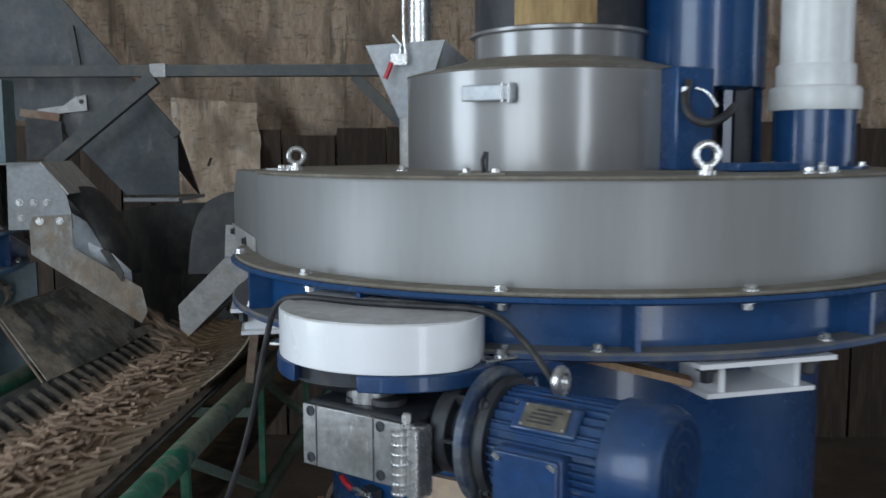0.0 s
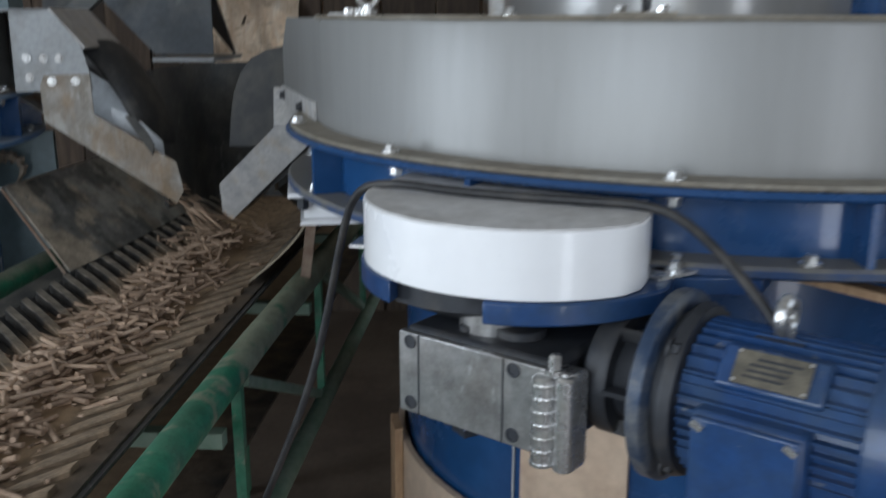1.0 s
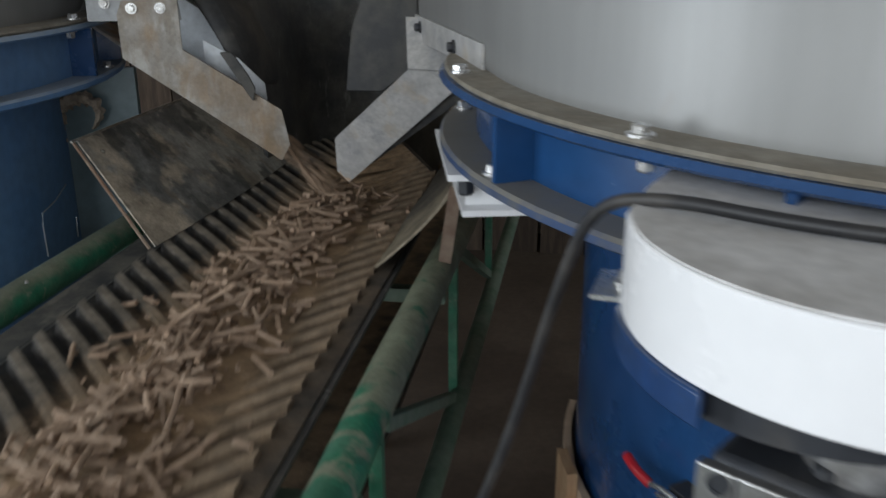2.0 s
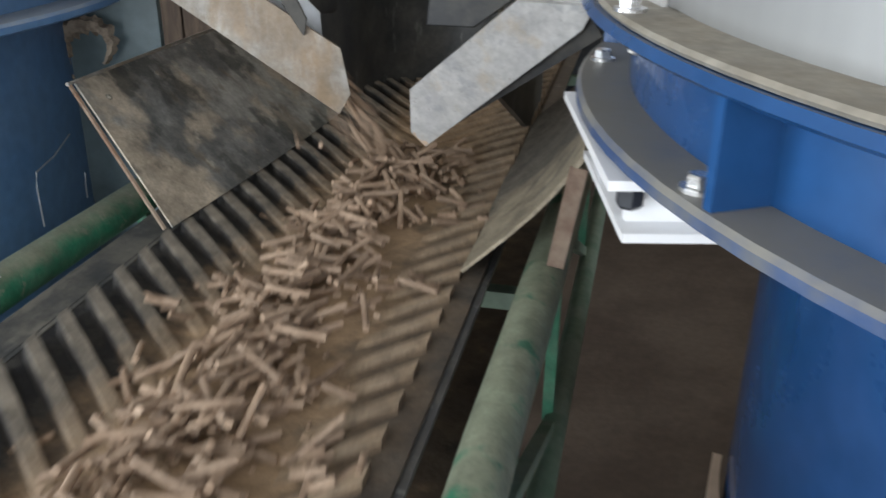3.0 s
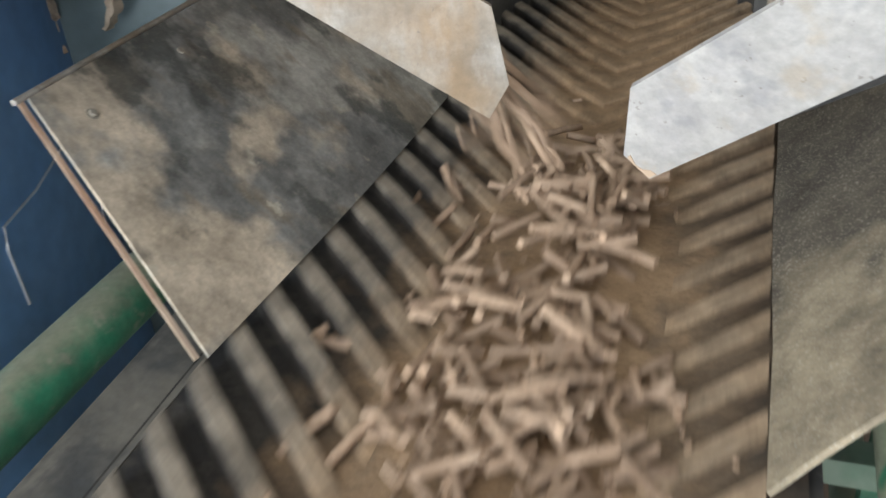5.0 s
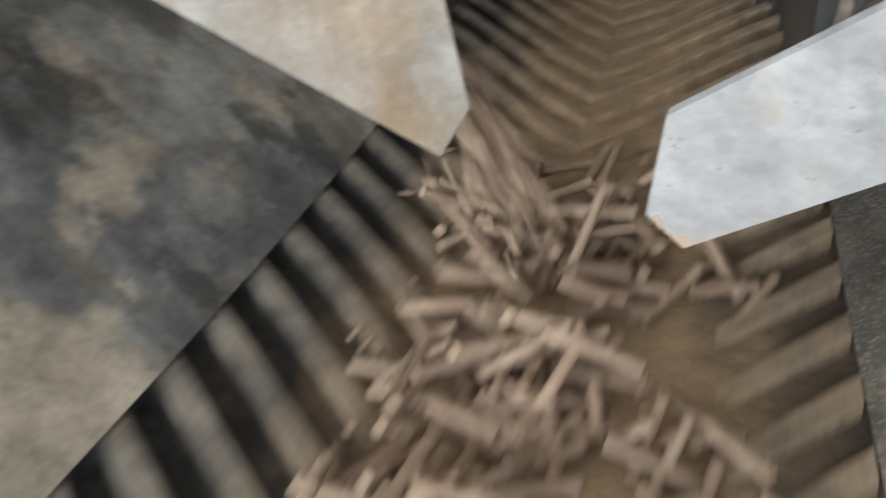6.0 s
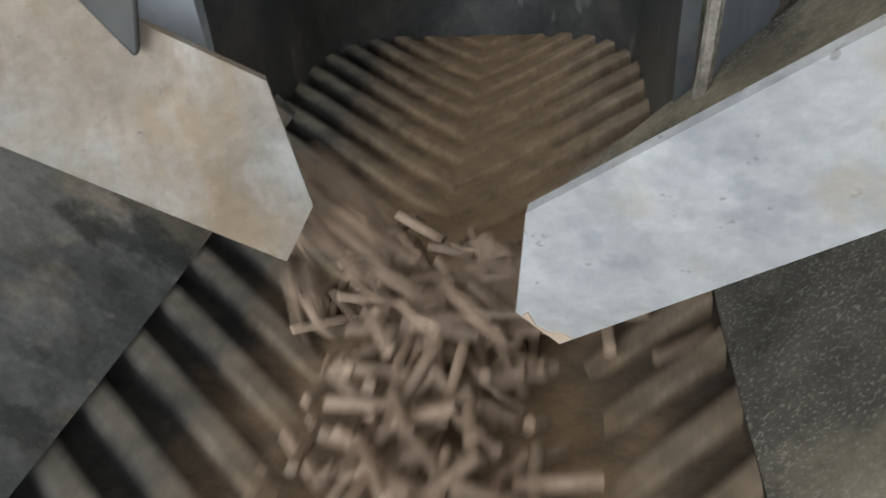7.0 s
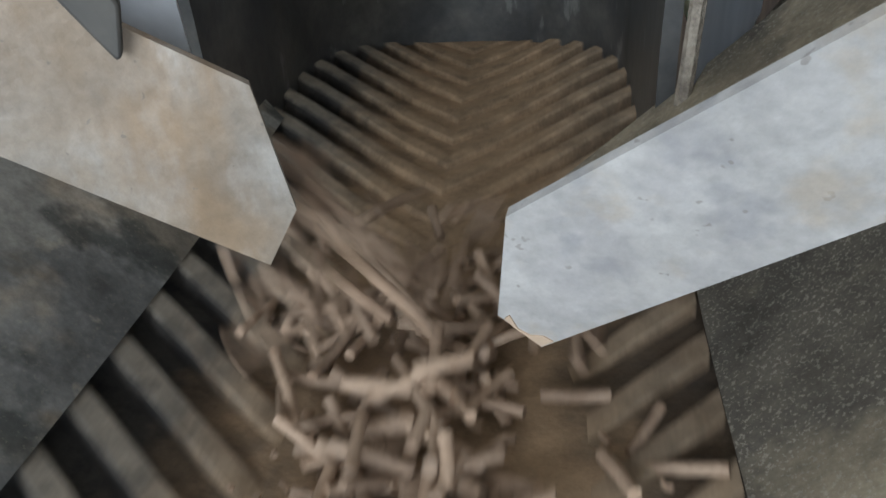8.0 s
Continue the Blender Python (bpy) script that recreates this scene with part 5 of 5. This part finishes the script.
def build_conveyor():
    fr = thing("belt_conveyor", (BELT_X, 0, 0), "green tubular belt conveyor, paint dusty and worn", "conveyor")
    for x, name in ((0.021, "rail"), (-0.478, "rail")):
        part(name, tube([(x - 0.02, Y0, 1.097), (x - 0.004, 1.0, 1.097), (x + 0.03, Y1, 1.095)], 0.021, 20), DUSTED_GREEN if x > 0 else GREEN, fr)
        part("lower_rail", tube([(x - 0.01, Y0, 0.855), (x + 0.012, 1.0, 0.855), (x + 0.03, Y1, 0.85)], 0.015, 16), DUSTY_GREEN, fr)
    ys = [0.88 + 0.51 * k for k in range(-8, 5)]
    for y in ys:
        for x in (0.027, -0.478):
            part("post", box(0.013, 0.013, 0.24, pose(x, y, 0.975)), GREEN, fr)
            part("brace", bar((x, y + 0.03, 1.08), (x + 0.004, y + 0.47, 0.87), 0.014, 0.014), DUSTY_GREEN, fr)
        part("cross_bar", bar((-0.47, y - 0.045, 1.035), (0.022, y - 0.045, 1.035), 0.02, 0.02), DUSTY_GREEN, fr)
    for y in (-3.3, -1.67, 0.03, 2.5):
        for x in ((0.027, -0.478) if y < 1 else (-0.478,)):
            part("leg", box(0.035, 0.035, 0.85, pose(x, y, 0.43)), GREEN, fr)
    for x, w, mat in ((-0.037, 0.022, BLACK_PLASTIC), (-0.4, 0.046, STRIP)):
        part("side_strip", bar((x, Y0 + 0.1, 1.104), (x, Y1 - 0.1, 1.104), w, 0.004), mat, fr, "dusty rubber edge strip")
    part("rail_strap", box(0.017, 0.003, 0.108, pose(0.042, 1.257, 1.169, 6.6, 9, 0)), DARK_RUST, fr, "rusty flat strap that holds up the skirt", 0.0008)
    part("rail_bolt", hex_bolt(0.002, 0.003, pose(-0.466, 1.115, 1.117)), ZINC, fr)
    for y in (Y0, Y1):
        part("drum_pulley", cylinder(DROP / 2 - 0.004, -0.2, 0.2, Matrix.Translation((BELT_X, y, BELT_Z - DROP / 2)) @ pose(0, 0, 0, 0, 90, 0), 32), DARK_IRON, fr)
    # belt: top run troughed, flat round the pulleys and below
    belt = thing("conveyor_belt", (BELT_X, 0, BELT_Z), "black rubber chevron belt under brown wood dust, running", "conveyor belt")
    bm = bmesh.new()
    us = [-0.178, -0.165, -0.12, -0.09, -0.06, -0.03, 0, 0.025, 0.05, 0.08, 0.11, 0.14, 0.165, 0.172]
    path = []
    n = 96
    for i in range(n + 1):
        y = Y1 + (Y0 - Y1) * i / n
        path.append((y, BELT_Z, min(1, i / 4, (n - i) / 4)))
    for i in range(1, 12):
        a = math.pi * i / 12
        path.append((Y0 - DROP / 2 * math.sin(a), BELT_Z - DROP / 2 + DROP / 2 * math.cos(a), 0))
    for i in range(n + 1):
        path.append((Y0 + (Y1 - Y0) * i / n, BELT_Z - DROP, 0))
    for i in range(1, 12):
        a = math.pi * i / 12
        path.append((Y1 + DROP / 2 * math.sin(a), BELT_Z - DROP / 2 - DROP / 2 * math.cos(a), 0))
    rows = [[bm.verts.new((BELT_X + u, y, z + k * bed(u, min(1, max(0, (1.68 - y) / 0.2))))) for u in us] for y, z, k in path]
    for p, q in zip(rows, rows[1:] + rows[:1]):
        for j in range(len(us) - 1):
            bm.faces.new((p[j], q[j], q[j + 1], p[j + 1]))
    bmesh.ops.recalc_face_normals(bm, faces=bm.faces)
    bmesh.ops.solidify(bm, geom=bm.faces[:], thickness=0.006)
    part("belt_sheet", bm, BELT, belt)
    # one V-shaped cleat, shared by all
    bm = bmesh.new()
    for side in (-1, 1):
        prev = None
        for k in range(5):
            reach = 0.164 if side < 0 else 0.152
            u = side * (reach - reach * k / 4)
            y = -(0.168 - abs(u)) * 0.92
            z = trough(u)
            h = 0.0148 * (0.95, 1, 0.8, 0.47, 0.42)[k]
            ring = [bm.verts.new((u, y + dy, z + dz)) for dy, dz in ((-0.0125, -0.002), (-0.0098, h * 0.86), (-0.0078, h), (0.0078, h), (0.0098, h * 0.86), (0.0125, -0.002))]
            if prev:
                for j in range(5):
                    bm.faces.new((prev[j], ring[j], ring[j + 1], prev[j + 1]))
            else:
                bm.faces.new(ring)
            prev = ring
    bmesh.ops.recalc_face_normals(bm, faces=bm.faces)
    me = bpy.data.meshes.new("cleat")
    bm.to_mesh(me)
    bm.free()
    me.materials.append(CLEAT)
    smooth(me, 25)
    cleats = []
    for i in range(300):
        ob = new("cleat", me)
        ob.parent = belt
        cleats.append(ob)
    return belt, cleats


def on_loop(s):
    """Pose of a cleat at distance s along the loop, in the belt's space; s = 0 at the far end of the top run."""
    run, turn = Y1 - Y0, math.pi * DROP / 2
    total = 2 * run + 2 * turn
    s %= total
    if s < run:
        return pose(0, Y1 - s, 0)
    s -= run
    if s < turn:
        a = s / turn * 180
        return pose(0, Y0 - DROP / 2 * math.sin(radians(a)), -DROP / 2 + DROP / 2 * math.cos(radians(a)), a, 0, 0)
    s -= turn
    if s < run:
        return pose(0, Y0 + s, -DROP, 180, 0, 0)
    s -= run
    a = s / turn * 180
    return pose(0, Y1 + DROP / 2 * math.sin(radians(a)), -DROP / 2 - DROP / 2 * math.cos(radians(a)), 180 + a, 0, 0)


def add_pellet(bm, m, r, length, seg=8):
    """A pressed pellet: slightly bent rod with broken ends."""
    bend = random.uniform(-0.0014, 0.0014)
    rings = []
    for k in range(3):
        x = (k / 2 - 0.5) * length
        tilt = random.uniform(-0.25, 0.25) if k != 1 else 0
        ring = []
        for i in range(seg):
            a = 2 * math.pi * i / seg
            ring.append(bm.verts.new(m @ Vector((x + tilt * r * math.cos(a), r * math.cos(a) + (bend if k == 1 else 0), r * math.sin(a)))))
        rings.append(ring)
    for p, q in zip(rings, rings[1:]):
        for i in range(seg):
            j = (i + 1) % seg
            bm.faces.new((p[i], p[j], q[j], q[i]))
    bm.faces.new(rings[0][::-1])
    bm.faces.new(rings[-1])


def loose_pellet():
    return random.uniform(0.0028, 0.0034), min(max(random.gauss(0.034, 0.01), 0.012), 0.055)


def finish_pellets(bm, name, parent):
    me = bpy.data.meshes.new(name)
    bm.to_mesh(me)
    bm.free()
    me.materials.append(PELLET)
    smooth(me, 50)
    ob = new(name, me)
    ob.parent = parent
    return tagged(ob, kind="stuff")


def pile_place():
    """Random place across the belt and height in the heap."""
    u = random.gauss(0.014, 0.036)
    if random.random() < 0.07:
        u = random.uniform(-0.11, 0.13)
    lift = max(0.0, 1 - abs(u - 0.014) / 0.075)
    return u, bed(u) + 0.0055 + random.uniform(0, 0.026) * lift


LAND_Y = 1.54
HANDFULS = 860


def build_pellets():
    """Pellets that ride on the belt from the start, and small handfuls that fall from the chute and ride on."""
    flow = thing("wood_pellets", (BELT_X, 0, BELT_Z), "loose brown pressed-wood pellets falling and riding on the belt", "pellets", kind="stuff")
    bm = bmesh.new()
    for i in range(1300):
        u, z = pile_place()
        r, length = loose_pellet()
        add_pellet(bm, pose(u, random.uniform(-0.15, LAND_Y), z, random.uniform(0, 360), random.gauss(0, 10), random.uniform(0, 360)), r, length)
    for i in range(1500):
        u = random.gauss(0.02, 0.06)
        if abs(u) < 0.15:
            add_pellet(bm, pose(u, random.uniform(-0.15, LAND_Y), bed(u) + random.uniform(0.001, 0.006), random.uniform(0, 360), 0, random.uniform(0, 360)), random.uniform(0.001, 0.0022), random.uniform(0.003, 0.009), 5)
    settled = finish_pellets(bm, "settled_pellets", flow)
    falling = []
    for k in range(HANDFULS):
        bm = bmesh.new()
        for _ in range(random.choice((2, 3, 4, 4, 5))):
            r, length = loose_pellet()
            add_pellet(bm, pose(max(-0.034, min(0.034, random.gauss(0, 0.017))), max(-0.02, min(0.02, random.gauss(0, 0.01))), random.uniform(-0.004, 0.008), random.uniform(0, 360), random.gauss(0, 12), random.uniform(0, 360)), r, length)
        for _ in range(2):
            add_pellet(bm, pose(random.gauss(0, 0.03), random.gauss(0, 0.02), random.uniform(-0.006, 0.0), 0, 0, random.uniform(0, 360)), random.uniform(0.001, 0.002), random.uniform(0.003, 0.008), 5)
        falling.append((0.02 + 8.4 * k / HANDFULS, finish_pellets(bm, "falling_pellets", flow)))
    return settled, falling


# ---- things on top of the near mill ----
def build_top_things():
    p = thing("vent_pipe", (1.028, 1.05, 1.536), "white plastic vent pipe with a coupling on a blue steel stub", "pipe")
    c = pose(1.028, 1.05, 0)
    part("stub", lathe([(0.058, 1.536), (0.064, 1.536), (0.064, 1.632), (0.058, 1.632)], c, 48), BLUE, p, "blue steel stub")
    part("stub_flange", lathe([(0.06, 1.536), (0.085, 1.536), (0.085, 1.541), (0.06, 1.541)], c, 48), BLUE, p)
    part("coupling", lathe([(0.056, 1.63), (0.07, 1.63), (0.0715, 1.633), (0.0715, 1.663), (0.069, 1.667), (0.0615, 1.669), (0.0615, 1.7), (0.06, 1.703), (0.056, 1.703)], c, 56), PVC, p, "white coupling ring with dirty seal")
    part("tube", lathe([(0.051, 1.69), (0.056, 1.69), (0.056, 2.9), (0.051, 2.9)], c, 56), PVC, p)
    for i in range(6):
        a = radians(60 * i + 20)
        part("stub_bolt", hex_bolt(0.005, 0.007, pose(1.028 + 0.077 * math.cos(a), 1.05 + 0.077 * math.sin(a), 1.541)), ZINC, p)
    v = thing("drive_motor", (0.885, 1.24, 1.536), "tall dark blue drive housing with a chipped spot", "motor housing")
    part("housing", lathe([(0.05, 1.668), (0.1, 1.668), (0.116, 1.674), (0.116, 2.4), (0.05, 2.4)], pose(0.875, 1.2, 0), 56), BLUE, v, "", 0.0)
    for i, (x, y, w) in enumerate(((0.84, 1.15, 0.02), (0.865, 1.12, 0.03), (0.905, 1.12, 0.014), (0.935, 1.13, 0.03), (0.965, 1.16, 0.02))):
        part("pillar", box(w, 0.02, 0.14, pose(x, y, 1.602)), BLUE if i % 2 == 0 else DARK_IRON, v)
    part("hub", cylinder(0.06, 1.536, 1.67, pose(0.9, 1.24, 0), 32), DARK_IRON, v)
    f = thing("sample_funnel", (0.36, 1.3, 1.6), "bright galvanised funnel with a chrome pipe and red toggle latch", "funnel")
    bm = bmesh.new()
    top = [(0.272, 1.25, 1.762), (0.42, 1.25, 1.772), (0.47, 1.33, 1.735), (0.30, 1.42, 1.765)]
    low = [(0.33, 1.285, 1.63), (0.37, 1.285, 1.63), (0.38, 1.32, 1.63), (0.34, 1.33, 1.63)]
    tv, lv = [bm.verts.new(q) for q in top], [bm.verts.new(q) for q in low]
    for i in range(4):
        j = (i + 1) % 4
        bm.faces.new((tv[i], tv[j], lv[j], lv[i]))
    bm.faces.new(tv)
    bmesh.ops.recalc_face_normals(bm, faces=bm.faces)
    bmesh.ops.solidify(bm, geom=bm.faces[:], thickness=0.003)
    part("funnel_body", bm, BRIGHT_GALV, f)
    part("pipe", lathe([(0.02, 1.766), (0.025, 1.766), (0.025, 2.6), (0.02, 2.6)], pose(0.372, 1.3, 0), 40), ZINC, f, "chrome pipe")
    part("rod", tube([(0.342, 1.27, 1.77), (0.342, 1.27, 2.5)], 0.003), ZINC, f)
    bm = tube([(0.325, 1.24, 1.78), (0.34, 1.238, 1.76), (0.335, 1.238, 1.725)], 0.0035)
    tube([(0.345, 1.238, 1.78), (0.35, 1.238, 1.73)], 0.003, 10, bm)
    box(0.03, 0.012, 0.02, pose(0.335, 1.24, 1.735), bm)
    part("latch", bm, ZINC, f, "zinc toggle latch")
    part("latch_grip", tube([(0.322, 1.236, 1.73), (0.31, 1.236, 1.70)], 0.0045), RED, f, "red latch grip")
    part("stem", cylinder(0.022, 1.536, 1.64, pose(0.352, 1.305, 0), 20), GALV, f)


build_shed()
build_backdrop()
build_far_hopper()
build_right_mill()
build_left_mill()
build_guard_and_drive()
build_chutes()
build_top_things()
build_cable()
BELT_THING, CLEATS = build_conveyor()
SETTLED, FALLING = build_pellets()


def motions():
    run, turn = Y1 - Y0, math.pi * DROP / 2
    total = 2 * run + 2 * turn
    gap = total / len(CLEATS)
    pulley = ((run, run + turn), (2 * run + turn, total))
    for i, ob in enumerate(CLEATS):
        s0 = i * PITCH + PHASE
        marks = {0.0, 4.0, 8.0}
        for a, b in pulley:
            for lap in (0, total):
                t_in, t_out = (a + lap - s0) / SPEED, (b + lap - s0) / SPEED
                if t_out > 0 and t_in < 8:
                    for k in range(-2, 7):
                        t = t_in + (t_out - t_in) * k / 4
                        if 0 < t < 8:
                            marks.add(round(t * FPS) / FPS)
        walk(ob, [(t, on_loop(s0 + SPEED * t)) for t in sorted(marks)])
    # settled pellets ride with the belt
    walk(SETTLED, [(t, pose(0, -SPEED * t, 0)) for t in (0.0, 4.0, 8.0)])
    # handfuls: wait in the far drum, slide down the chute, drop in an arc, ride on
    for t0, ob in FALLING:
        u, z = pile_place()
        y = random.uniform(LAND_Y - 0.05, LAND_Y + 0.06)
        spin = random.uniform(-80, 80)
        lip_y = random.uniform(1.474, 1.502)

        def ride(t):
            return pose(u, y - SPEED * (t - t0), z, 0, 0, spin)

        def air(x, h, tip):
            return pose(x - BELT_X, lip_y, h - BELT_Z, 0, tip, 0)
        end = BELT_X + u
        rest, top, lip = air(-0.84, 1.45, 20), air(-0.5, 1.381, 33), air(-0.268, 1.228, 33)
        drop = air(-0.25 + (end + 0.25) * 0.6, 1.16, 40)
        stages = [(-0.55, rest), (-0.4, top), (-0.12, lip), (-0.06, drop), (0.0, ride(t0))]

        def place(t):
            """Where the handful is at time t."""
            if t >= t0:
                return ride(t)
            for (a, p), (b, q) in zip(stages, stages[1:]):
                if a <= t - t0 <= b:
                    return p.lerp(q, (t - t0 - a) / (b - a))
            return rest
        marks = [t0 + d for d in (-0.55, -0.4, -0.33, -0.26, -0.19, -0.12, -0.06, 0.0, 0.1)] + [(t0 + 8) / 2]
        rows = [(t, place(t)) for t in [0.0] + [t for t in marks if 0.02 < t < 7.98] + [8.0]]
        walk(ob, sorted({frame(t): (t, m) for t, m in rows}.values(), key=lambda q: q[0]))


PHASE = -0.0255
motions()
